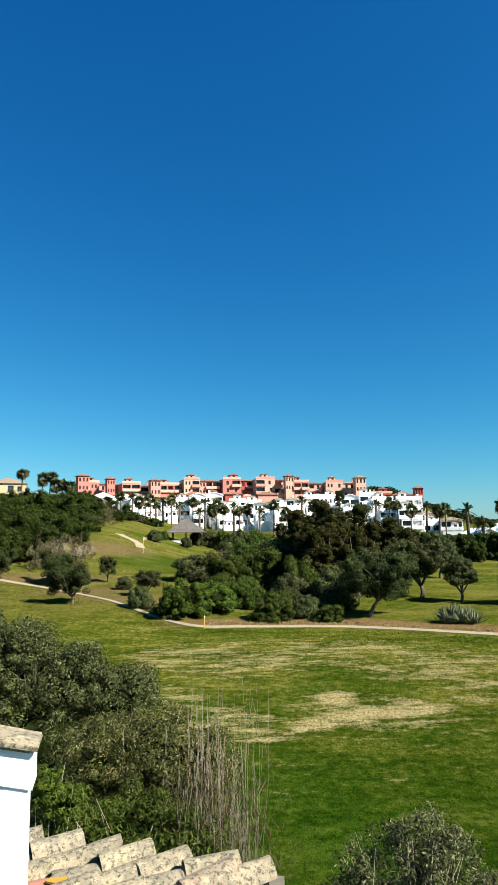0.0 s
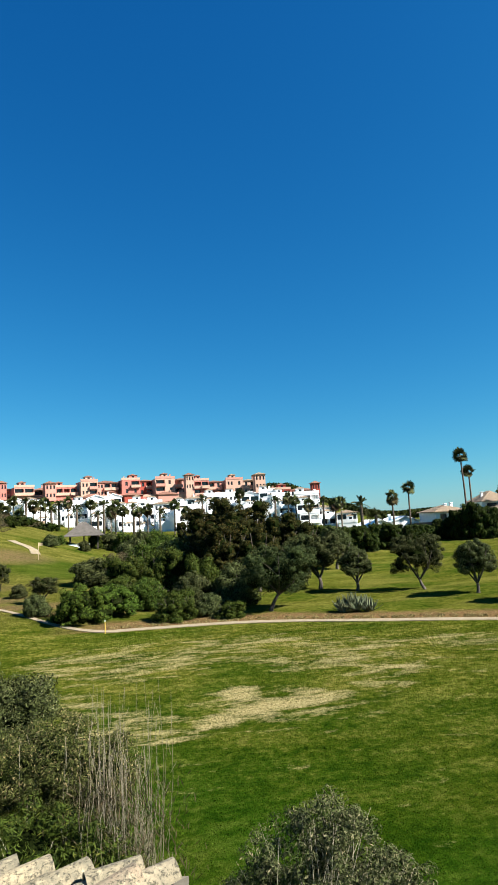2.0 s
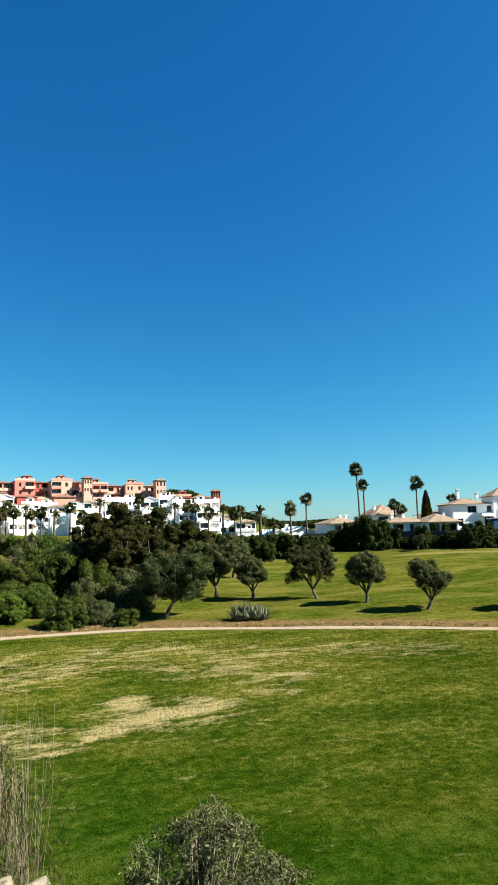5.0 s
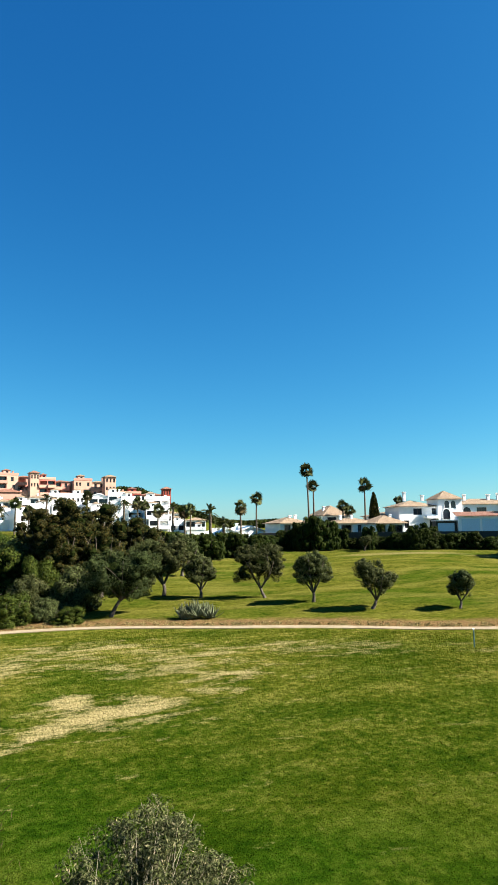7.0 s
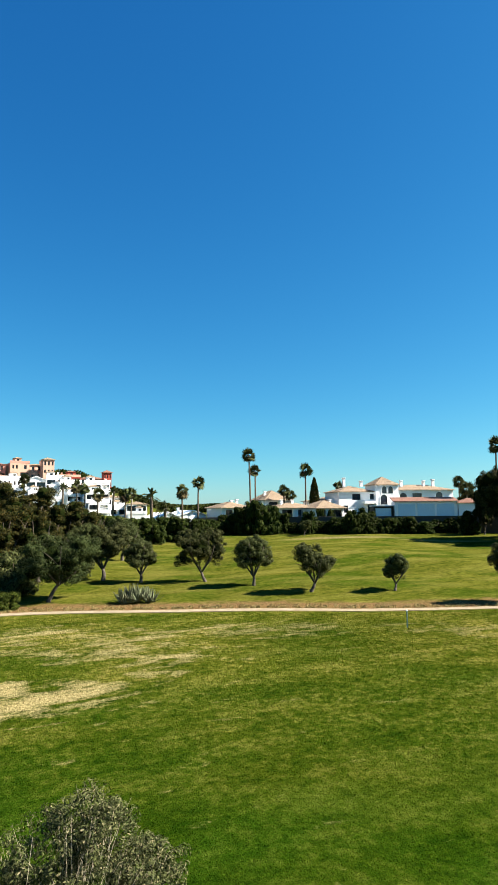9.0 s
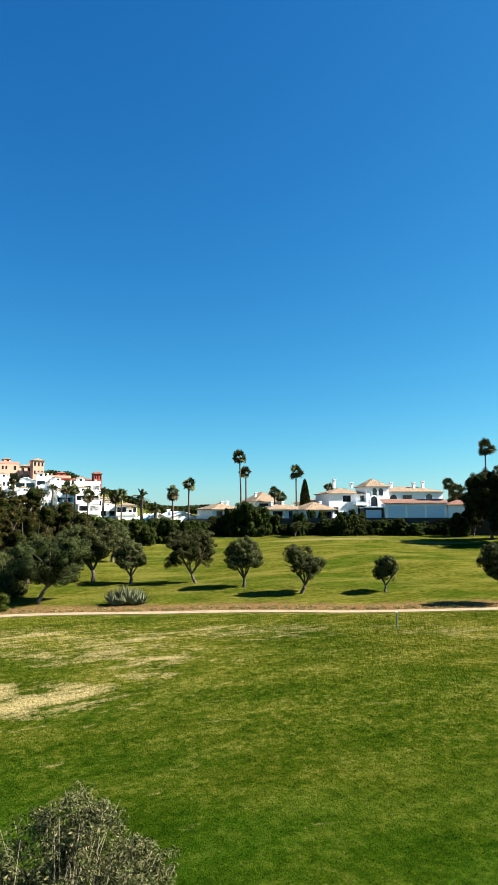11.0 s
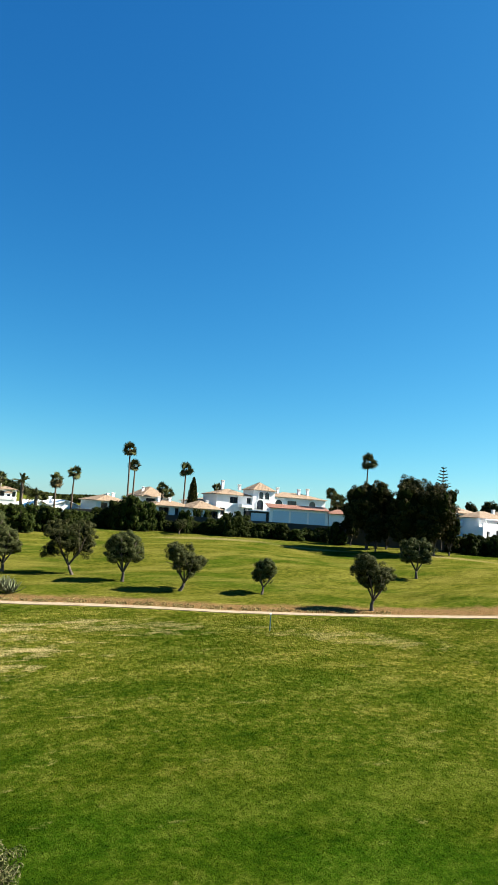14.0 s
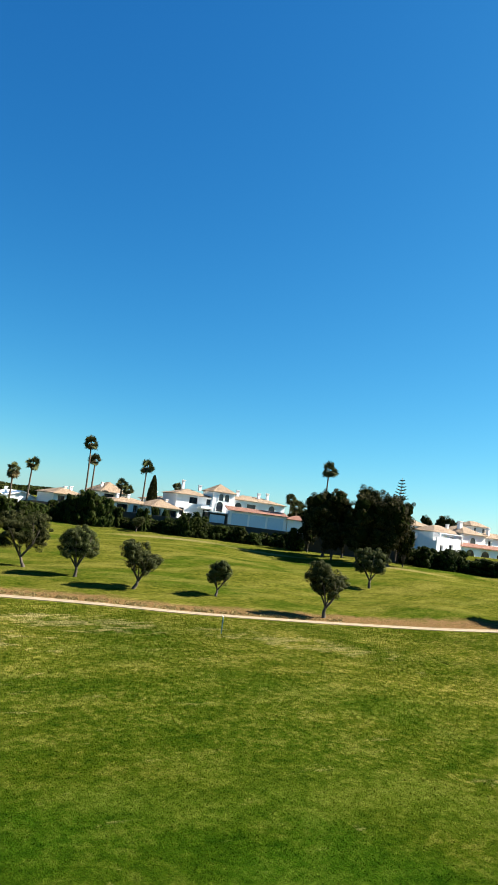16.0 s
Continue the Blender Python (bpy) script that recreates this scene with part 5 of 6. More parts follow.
def low_villa(az0, az1, dist, foot_el, eave_el, rise, label, seed, gable=False, n_ch=2, turn=26.0):
    rng = np.random.default_rng(seed)
    ob, hw, z = villa("villa", az0, az1, dist, label, foot_el, turn)
    T = up(dist, eave_el) - z
    holes = []
    x = -hw + 1.0
    while x < hw - 2.4:
        porch = rng.uniform() < 0.4
        w = rng.uniform(2.4, 3.2) if porch else rng.uniform(1.0, 1.7)
        holes.append((x, min(x + w, hw - 0.4), T - (2.5 if porch else 2.0), T - 0.45))
        x += w + rng.uniform(0.6, 1.4)
    shell(ob, -hw, hw, 0, 8, 0, T, holes, M_WHITE, 0.6)
    if gable:
        part("roof", gable_roof("roof", -hw, hw, -0.4, 8, T + 0.003, rise, M_WHITE), ob)
        part("gable_wall", mesh("gable_wall", [(-hw, 0, T + 0.004), (hw, 0, T + 0.004), (0, 0, T + rise)], [(0, 1, 2)], M_WHITE), ob)
    else:
        part("roof", hip_roof("roof", -hw, hw, -0.3, 8, T + 0.003, rise, M_ROOF, 0.5), ob)
    for k in range(n_ch):
        chimney(ob, rng.uniform(-hw * 0.7, hw * 0.7), 3, T + rise * 0.3, rng.uniform(1.1, 1.5), None, 0.5)
    return ob


low_villa(25.4, 28.0, 136, -0.7, 0.25, 1.3, "low white villa with a tan hipped roof behind the hedge", 1)
low_villa(29.3, 31.6, 152, -0.5, 0.9, 2.4, "white villa with a pyramid tiled roof", 2, n_ch=1)
low_villa(30.5, 34.0, 138, -0.6, 0.2, 1.2, "white villa with a broad tan roof and a shaded porch", 3)
low_villa(33.9, 36.4, 136, -0.6, 0.15, 1.7, "white villa wing with a tan roof behind clipped shrubs", 4, False, 1)
low_villa(34.0, 37.2, 150, -0.5, 0.8, 1.0, "white villa with a tan roof set further back", 5, n_ch=2)
low_villa(19.6, 21.8, 140, -1.2, -0.8, 1.5, "low white cottage with a pale tiled roof", 6, True, 1)
low_villa(21.6, 24.0, 142, -1.2, -0.5, 1.2, "low white cottage with a pale roof among trees", 7, True, 1)


def oblique_villa(mid_az, dist, turn, label):
    """A villa whose front runs obliquely to the golf course; spans are given by bearing, heights by angle."""
    p = bearing(mid_az, dist)
    p.z = up(dist, -1.0) - 2.0
    ob = thing("villa", p, label, "house", "", turn - mid_az)
    ct, st = math.cos(radians(turn)), math.sin(radians(turn))

    def at(az, y=0.0):
        k = math.tan(radians(az - mid_az))
        return (k * (dist + y * ct) + y * st) / (ct - k * st)

    def high(az, el, y=0.0):
        x = at(az, y)
        return up(math.hypot(x * ct - y * st, dist + x * st + y * ct), el) - p.z

    return ob, at, high


# two-storey villa with loggias beside the pines
ob, at, high = oblique_villa(58.0, 146, 48, "two-storey white villa with balconies beside the pines")
x0, x1, T = at(56.9), at(58.85), high(58.0, 1.3)
w = x1 - x0
shell(ob, x0, x1, 0, 6, 0, T, [(x0 + 0.6, x0 + w * 0.42, T - 2.4, T - 0.5), (x0 + w * 0.55, x1 - 0.5, T - 2.3, T - 0.5), (x0 + 0.6, x0 + w * 0.42, T - 5.3, T - 3.3), (x0 + w * 0.55, x1 - 0.6, T - 5.3, T - 3.4)], M_WHITE, 1.0)
part("roof", hip_roof("roof", x0, x1, 0, 6, T + 0.003, 1.2, M_ROOF, 0.5), ob)
balcony(ob, x0 + 0.2, x1 - 0.2, T - 2.55, -0.003, 1.1, M_WHITE)
balcony(ob, x0 + 0.2, x1 + 0.6, T - 5.45, -0.003, 2.0, M_WHITE)
chimney(ob, x0 + 1.4, 3, T + 0.6, 1.3, None, 0.5)

# long villa: wings, turret, flat-roofed terrace block, arcade
ob, at, high = oblique_villa(61.2, 146, 48, "white villa with tan hipped roofs, a turret, chimneys and an arcade")
x0, x1, T = at(58.95), at(61.3), high(60.2, 0.98)
shell(ob, x0, x1, 0, 7, 0, T, [(x0 + 2.2, x0 + 3.0, T - 2.4, T - 1.0), (x0 + 5.0, x0 + 6.4, T - 2.2, T - 0.8)], M_WHITE, 0.4)
part("roof", hip_roof("roof", x0, x1, 0, 7, T + 0.003, 1.5, M_ROOF, 0.4), ob)
x2, x3, T2 = at(61.35, -1.0), at(63.1, -1.0), high(62.3, 1.12, -1.0)
shell(ob, x2, x3, -1.0, 7.5, 0, T2, [], M_WHITE, 0.4, name="middle_wing")
part("roof", hip_roof("roof", x2, x3, -1.0, 7.5, T2 + 0.003, 1.7, M_ROOF, 0.4), ob)
arch_pane(ob, (x2 + x3) / 2 - 0.4, 1.7, T2 - 2.6, T2 - 0.7, -1.0)
x4, x5, T3 = at(61.9, 3.5), at(63.3, 3.5), high(62.6, 1.85, 3.5)
shell(ob, x4, x5, 3.5, 7.4, T2 - 0.5, T3, [(x4 + 1.2, x4 + 1.9, T3 - 1.3, T3 - 0.4), (x5 - 1.9, x5 - 1.2, T3 - 1.3, T3 - 0.4)], M_WHITE, 0.3, name="turret")
part("turret_roof", hip_roof("turret_roof", x4, x5, 3.5, 7.4, T3 + 0.003, 1.1, M_ROOF, 0.35), ob)
x6, x7, T4 = at(63.15), at(66.8), high(65.0, 0.95)
shell(ob, x6, x7, 0.2, 7, 0, T4, [(x6 + 1.2, x6 + 2.4, T4 - 2.2, T4 - 0.7), (x6 + 4.6, x6 + 6.8, T4 - 2.4, T4 - 0.6)], M_WHITE, 0.5, name="far_wing")
part("roof", hip_roof("roof", x6, x7, 0.2, 7, T4 + 0.003, 1.2, M_ROOF, 0.4), ob)
chimney(ob, at(61.03, 2.0), 2.0, T + 0.8, high(61.03, 2.06, 2.0) - T - 0.8, None, 0.8)
chimney(ob, at(63.3, 2.0), 2.0, T4 + 0.6, 1.5, None, 0.6)
chimney(ob, at(60.0, 4.0), 4.0, T + 0.9, 1.0, None, 0.5)
x8, x9, T5 = at(59.25, -5.0), at(61.2, -5.0), high(60.3, 0.25, -5.0)
shell(ob, x8, x9, -5.0, -0.01, 0, T5, [(x8 + 1.0, x8 + 1.8, T5 - 2.2, T5 - 0.9), (x8 + 3.6, x8 + 4.6, T5 - 2.4, T5 - 0.6)], M_WHITE, 0.4, name="terrace_block")
part("parapet", box("parapet", x8, x9, -5.0, -4.8, T5 + 0.003, T5 + 0.75, M_WHITE), ob)
part("pergola", box("pergola", x8 + 2.4, x9 + 2.6, -3.4, -1.1, T5 + 1.5, T5 + 1.68, M_WHITE), ob, "flat white canopy")
for q in (x8 + 2.6, x9 + 2.4):
    part("post", box("post", q - 0.1, q + 0.1, -3.3, -3.1, T5 - 0.1, T5 + 1.497, M_WHITE), ob)
xa, xb, T6 = at(61.25, -4.0), at(67.0, -4.0), high(63.0, 0.0, -4.0)
shell(ob, xa, xb, -4.0, -1.02, 0, T6, [], M_WHITE, name="arcade_wall")
# Dark panes on a closed wall stand in for the shaded open arches.
for k in range(6):
    c = at(62.0 + 1.2 * k, -4.0)
    if c < xb - 1.8:
        arch_pane(ob, c, 2.6, high(62.0 + 1.2 * k, -1.05, -4.0), high(62.0 + 1.2 * k, -0.16, -4.0), -4.0)
v = [(xa - 0.3, -4.5, T6 + 0.003), (xb + 0.3, -4.5, T6 + 0.003), (xb + 0.3, -1.02, T6 + 0.75), (xa - 0.3, -1.02, T6 + 0.75)]
v += [(a, b, c + 0.16) for a, b, c in v]
part("arcade_roof", mesh("arcade_roof", v, [(3, 2, 1, 0), (4, 5, 6, 7), (0, 1, 5, 4), (1, 2, 6, 5), (2, 3, 7, 6), (3, 0, 4, 7)], M_ROOFRED), ob, "red tiled lean-to roof")
# retaining wall behind the hedge
v, f = [], []
wall_az = np.linspace(23.5, 57.0, 60)
for a in wall_az:
    for dd in (128.6, 129.2):
        p = bearing(a, dd)
        v += [(p.x, p.y, gz(p) - 0.5), (p.x, p.y, up(128.6, -0.62))]
for k in range(len(wall_az) - 1):
    b = 4 * k
    f += [(b, b + 4, b + 5, b + 1), (b + 1, b + 5, b + 7, b + 3), (b + 2, b + 3, b + 7, b + 6)]
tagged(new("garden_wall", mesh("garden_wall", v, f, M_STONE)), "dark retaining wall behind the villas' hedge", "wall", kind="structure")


# ---- cypress, monkey-tail pine, round trees, far wood, green's flag ----
def cypress(az, dist, top_el, width, seed):
    rng = np.random.default_rng(seed)
    p = bearing(az, dist)
    p.z = gz(p)
    h = up(dist, top_el) - p.z
    ob = thing("cypress_tree", p, "dark narrow cypress tree behind the villas", "tree")
    v, f = [], []
    tube([(0, 0, -0.2), (0, 0, h * 0.4), (0, 0, h * 0.8)], [0.2, 0.14, 0.05], 8, v, f)
    part("trunk", mesh("trunk", v, f, M_BARK, True), ob)
    n = 5200
    t = rng.uniform(0.03, 1, n)
    a = rng.uniform(0, 2 * math.pi, n)
    rad = width / 2 * np.sin(np.clip(t, 0, 1) ** 0.6 * math.pi * 0.98 + 0.05) ** 0.6 * rng.uniform(0.5, 1.05, n)
    pos = np.stack([np.cos(a) * rad, np.sin(a) * rad, t * h], 1)
    al = np.stack([np.cos(a) * 0.4, np.sin(a) * 0.4, np.ones(n)], 1) + unit(rng, n) * 0.4
    al /= np.linalg.norm(al, axis=1)[:, None]
    part("crown", quads_mesh("crown", leaf_quads(rng, pos, al, 0.45, 0.14), M_PINE), ob)


cypress(33.78, 147, 2.85, 2.4, 5)


def whorled_pine(az, dist, top_el, seed):
    rng = np.random.default_rng(seed)
    p = bearing(az, dist)
    p.z = gz(p)
    h = up(dist, top_el) - p.z
    ob = thing("araucaria_tree", p, "slim araucaria with tiers of level branches", "tree")
    v, f = [], []
    tube([(0, 0, -0.2), (0, 0, h * 0.5), (0, 0, h)], [0.22, 0.15, 0.03], 8, v, f)
    part("trunk", mesh("trunk", v, f, M_BARK, True), ob)
    quads = []
    for z in np.arange(h * 0.25, h - 0.2, 0.62):
        reach = (h - z) * 0.26 + 0.25
        for k in range(7):
            a = rng.uniform(0, 2 * math.pi)
            s = np.linspace(0.1, 1, 9)
            pos = np.stack([np.cos(a) * s * reach, np.sin(a) * s * reach, z + 0.25 * s * s * reach], 1)
            pos = np.repeat(pos, 3, 0)
            al = np.tile([math.cos(a), math.sin(a), 0.3], (len(pos), 1)) + unit(rng, len(pos)) * 0.6
            al /= np.linalg.norm(al, axis=1)[:, None]
            quads.append(leaf_quads(rng, pos, al, 0.42, 0.12))
    part("crown", quads_mesh("crown", np.vstack(quads), M_PINE), ob)


whorled_pine(55.9, 126, 5.3, 6)
for az, top, deg in ((58.3, 2.7, 1.1), (60.1, 2.85, 1.9), (59.5, 2.4, 1.0), (47.4, 1.9, 1.7), (46.6, 1.5, 1.1)):
    p = bearing(az, 166)
    p.z = gz(p)
    again(pine2, p, up(166, top) - p.z, wide(166, deg), az * 11, "round dark pine tree behind the white villas")

p, d = on_ground(-9.4, -1.95)
flag = thing("golf_flag", p, "yellow flag on a thin pole at the green", "flag")
v, f = [], []
tube([(0, 0, -0.1), (0, 0, 1.2), (0, 0, 2.3)], [0.03, 0.03, 0.025], 8, v, f)
part("pole", mesh("pole", v, f, M_YELLOW, True), flag)
part("cloth", mesh("cloth", [(0.03, 0, 2.28), (0.3, 0.05, 2.24), (0.55, 0.0, 2.2), (0.55, 0.02, 1.85), (0.3, 0.07, 1.82), (0.03, 0.02, 1.86), (0.03, -0.012, 2.28), (0.3, 0.038, 2.24), (0.55, -0.012, 2.2), (0.55, 0.008, 1.85), (0.3, 0.058, 1.82), (0.03, 0.008, 1.86)],
                     [(0, 1, 4, 5), (1, 2, 3, 4), (11, 10, 7, 6), (10, 9, 8, 7), (0, 6, 7, 1), (1, 7, 8, 2), (2, 8, 9, 3), (3, 9, 10, 4), (4, 10, 11, 5), (5, 11, 6, 0)], M_YELLOW), flag)


def far_wood():
    rng = np.random.default_rng(15)
    n = 44000
    az, r = rng.uniform(8, 26, n), rng.uniform(255, 470, n)
    x, y = r * np.sin(np.radians(az)), r * np.cos(np.radians(az))
    lump = 1.2 + 1.0 * np.sin(x * 0.31) * np.sin(y * 0.27) + rng.uniform(-1.2, 1.0, n)
    keep = (r > 285) | (az > 17.5)
    pos = np.stack([x, y, ground_height(x, y) + np.maximum(0.3, lump)], 1)[keep]
    ob = new("far_wood", quads_mesh("far_wood", leaf_quads(rng, pos, unit(rng, len(pos)), 1.5, 1.0), M_KNOLL))
    tagged(ob, "dark wooded hillside far behind the apartments", "wood", kind="stuff")


far_wood()

# ---- near the terrace ----
# markers on the course
def marker(az, el, height, colour, label):
    p, _ = on_ground(az, el)
    ob = thing("distance_marker", p, label, "marker")
    v, f = [], []
    tube([(0, 0, -0.1), (0, 0, height * 0.8), (0, 0, height)], [0.035, 0.035, 0.03], 10, v, f)
    part("post", mesh("post", v, f, colour, True), ob)
    part("cap", box("cap", -0.04, 0.04, -0.04, 0.04, height + 0.002, height + 0.05, M_WHITE), ob)


M_YPOST = plain("yellow paint", (0.4216, 0.2856, 0.0408), 0.5)
M_BPOST = plain("blue-green paint", (0.0476, 0.1156, 0.1088), 0.5)
marker(-4.0, -8.55, 0.85, M_YPOST, "yellow wooden distance post on the fairway edge")
marker(41.65, -10.1, 1.0, M_BPOST, "slim blue-green distance post on the fairway")


def agave(az, el, rosettes):
    """Rosettes of thick, tapering, upward-curved leaves; every leaf is a part."""
    p0, d = on_ground(az, el)
    rng = np.random.default_rng(77)
    ob = thing("agave_clump", p0, "clump of grey-green agave rosettes with pale leaf edges by the path", "agave", turn=-az)
    kinds = []
    for k in range(4):
        v, f = [], []
        bend = (0.05, 0.16, 0.26, 0.34)[k]
        for s, w in ((0.0, 0.05), (0.25, 0.075), (0.55, 0.062), (0.8, 0.038), (1.0, 0.004)):
            x, z = s * (1 - bend * s * 0.3), bend * s * s
            v += [(x, -w, z + 0.03), (x, 0, z - 0.05 * (1 - s)), (x, w, z + 0.03), (x, 0, z + 0.02)]
        for s in range(4):
            for q in range(4):
                f.append((4 * s + q, 4 * s + (q + 1) % 4, 4 * s + 4 + (q + 1) % 4, 4 * s + 4 + q))
        kinds.append(mesh("leaf", v, f, M_AGAVE, True))
    for k in range(rosettes):
        off = Vector((-1.35 + 2.7 * (k + 0.5) / rosettes + rng.uniform(-0.15, 0.15), rng.uniform(-0.6, 0.6), rng.uniform(0.0, 0.25)))
        for j in range(32):
            a, e = rng.uniform(0, 360), 8 + 76 * rng.uniform() ** 1.15
            ln = rng.uniform(0.8, 1.35) * (1.12 - 0.35 * abs(off.x) / 1.5)
            part("leaf", kinds[rng.integers(4)], ob, "", Matrix.Translation(off) @ Matrix.Rotation(radians(a), 4, "Z") @ Matrix.Rotation(radians(-e), 4, "Y") @ Matrix.Diagonal((ln, 1.0, 1.0, 1)))
    return ob


agave(17.85, -7.95, 9)


def near_shrub(name, label, centre, balls, clumps, per, clump, leaf, mat, seed, stems, stem_top, stem_mat=None, stem_r=0.02):
    """A shrub at arm's reach of the terrace: clumps over several bulges, with stems rising from the root."""
    rng = np.random.default_rng(seed)
    p = Vector(centre)
    p.z = gz(p)
    ob = thing(name, p, label, "shrub")
    quads = []
    for bx, by, bz, r, share in balls:
        quads.append(crown_quads(rng, (bx, by, bz), (r, r, r * 0.85), int(clumps * share), per, clump, leaf))
    q = np.vstack(quads)
    q[:, :, 2] = np.maximum(q[:, :, 2], 0.02)
    # Dark cores stand in for the shade inside the shrub.
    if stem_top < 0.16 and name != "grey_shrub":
        part("inner_foliage", shade_mass(rng, [((bx, by, bz), (r * 0.5, r * 0.5, r * 0.42)) for bx, by, bz, r, _ in balls]), ob)
    part("foliage", quads_mesh("foliage", q, mat), ob)
    v, f = [], []
    for k in range(stems):
        bx, by, bz, r, _ = balls[rng.integers(len(balls))]
        u = unit(rng, 1)[0]
        end = Vector((bx, by, bz)) + Vector(u * r * rng.uniform(0.6, 1.0))
        end.z = max(0.3, end.z + abs(rng.normal()) * stem_top)
        root = Vector((rng.uniform(-0.5, 0.5), rng.uniform(-0.4, 0.4), -0.1))
        m = root.lerp(end, 0.55) + Vector((rng.uniform(-0.2, 0.2), rng.uniform(-0.2, 0.2), 0.2))
        tube([root, m, end], [stem_r * 1.6, stem_r, stem_r * 0.35], 6, v, f)
    part("branchwork", mesh("branchwork", v, f, stem_mat or M_TWIG, True), ob)
    return ob


c = bearing(-17.5, 17.5)
near_shrub("wild_olive", "large dense grey-green wild olive shrub below the terrace", c,
           [(-1.7, 0, 4.35, 0.85, 0.14), (-0.35, 0, 4.15, 0.7, 0.10), (0.95, -0.1, 3.75, 0.6, 0.08), (2.3, 0, 3.15, 0.55, 0.06), (-0.8, 0, 3.6, 1.15, 0.22), (-2.2, 0.2, 3.4, 1.3, 0.2), (0.75, -0.2, 3.15, 1.05, 0.16), (2.0, 0.0, 2.75, 0.95, 0.13), (0.2, -0.6, 2.0, 1.7, 0.22), (1.6, -0.5, 1.6, 1.3, 0.16), (-1.6, -0.4, 1.8, 1.6, 0.2)],
           480, 145, 0.28, (0.088, 0.030), M_WILD, 91, 40, 0.1, M_BARK)
c = bearing(-8.8, 12.0)
near_shrub("dry_shrub", "broad olive-brown shrub with dry tips and narrow leaves", c,
           [(-0.7, 0.0, 3.0, 0.95, 0.26), (0.15, 0.1, 3.2, 0.9, 0.25), (0.95, 0.0, 2.9, 0.75, 0.2), (-1.4, -0.2, 2.4, 0.9, 0.2), (0.2, -0.3, 2.3, 1.1, 0.25)],
           360, 165, 0.22, (0.066, 0.017), M_NEAR, 92, 80, 0.15, M_TWIG, 0.006)
c = bearing(-9.6, 10.6)
near_shrub("oleander_shrub", "dark green oleander shrub behind the low roof", c,
           [(-1.0, 0.0, 2.3, 0.8, 0.2), (-0.1, 0.0, 2.35, 0.85, 0.25), (0.75, 0.0, 2.2, 0.75, 0.2), (0.0, -0.2, 1.5, 1.2, 0.3), (-1.3, -0.1, 1.5, 0.9, 0.2), (1.2, 0.0, 1.5, 0.6, 0.12)],
           290, 150, 0.22, (0.088, 0.020), M_BROAD, 96, 60, 0.1, M_TWIG, 0.009)
c = bearing(-16.2, 10.2)
near_shrub("fern_bush", "small fresh light-green bush against the white wall", c,
           [(-0.1, 0, 3.35, 0.30, 0.5), (0.15, 0, 3.1, 0.30, 0.5), (-0.1, 0, 2.6, 0.3, 0.3)], 70, 90, 0.12, (0.06, 0.016), M_LIGHT, 97, 14, 0.05, M_TWIG, 0.008)
c = bearing(13.0, 9.4)
near_shrub("grey_shrub", "loose grey-green shrub with pale bare twigs beside the fairway", c,
           [(0.2, 0.0, 2.75, 0.55, 0.10), (-0.25, 0.1, 2.35, 0.75, 0.2), (0.6, 0.0, 2.2, 0.75, 0.2), (-0.75, 0.0, 1.8, 0.75, 0.2), (0.2, -0.3, 1.6, 1.1, 0.34), (1.15, 0.1, 1.75, 0.65, 0.14), (-1.15, 0.0, 1.2, 0.7, 0.14)],
           560, 62, 0.15, (0.062, 0.019), M_GREY, 93, 210, 0.09, M_TWIG, 0.0045)


def reeds():
    rng = np.random.default_rng(94)
    p = bearing(-2.9, 10.6)
    p.z = gz(p)
    ob = thing("reed_clump", p, "clump of tall pale dry reeds", "reeds")
    v, f = [], []
    for k in range(120):
        x, y = rng.normal() * 0.34, rng.normal() * 0.28
        h = 1.8 + 2.9 * rng.uniform() ** 1.3
        dx, dy = rng.normal() * 0.16, rng.normal() * 0.14
        k1, k2 = rng.normal(size=2) * 0.05, rng.normal(size=2) * 0.05
        tube([(x, y, -0.05), (x + dx * 0.3 + k1[0], y + dy * 0.3 + k1[1], h * 0.35), (x + dx * 0.6 + k2[0], y + dy * 0.6 + k2[1], h * 0.7), (x + dx, y + dy, h)], [0.0040, 0.0034, 0.0026, 0.0012], 5, v, f)
        for j in range(3):
            s = rng.uniform(0.5, 0.95)
            b = Vector((x + dx * s, y + dy * s, h * s))
            tube([b, b + Vector((rng.normal() * 0.05, rng.normal() * 0.05, rng.uniform(0.12, 0.35)))], [0.003, 0.0015], 4, v, f)
    part("stalk_mass", mesh("stalk_mass", v, f, M_REED, True), ob)
    pos = np.stack([rng.normal(size=6000) * 0.42, rng.normal(size=6000) * 0.32, rng.uniform(0.1, 1.0, 6000) ** 1.6 * 3.2], 1)
    al = unit(rng, 6000) * 0.6 + np.array([0, 0, 0.8])
    al /= np.linalg.norm(al, axis=1)[:, None]
    part("leaves", quads_mesh("leaves", leaf_quads(rng, pos, al, 0.16, 0.014), M_BROWN), ob)


reeds()


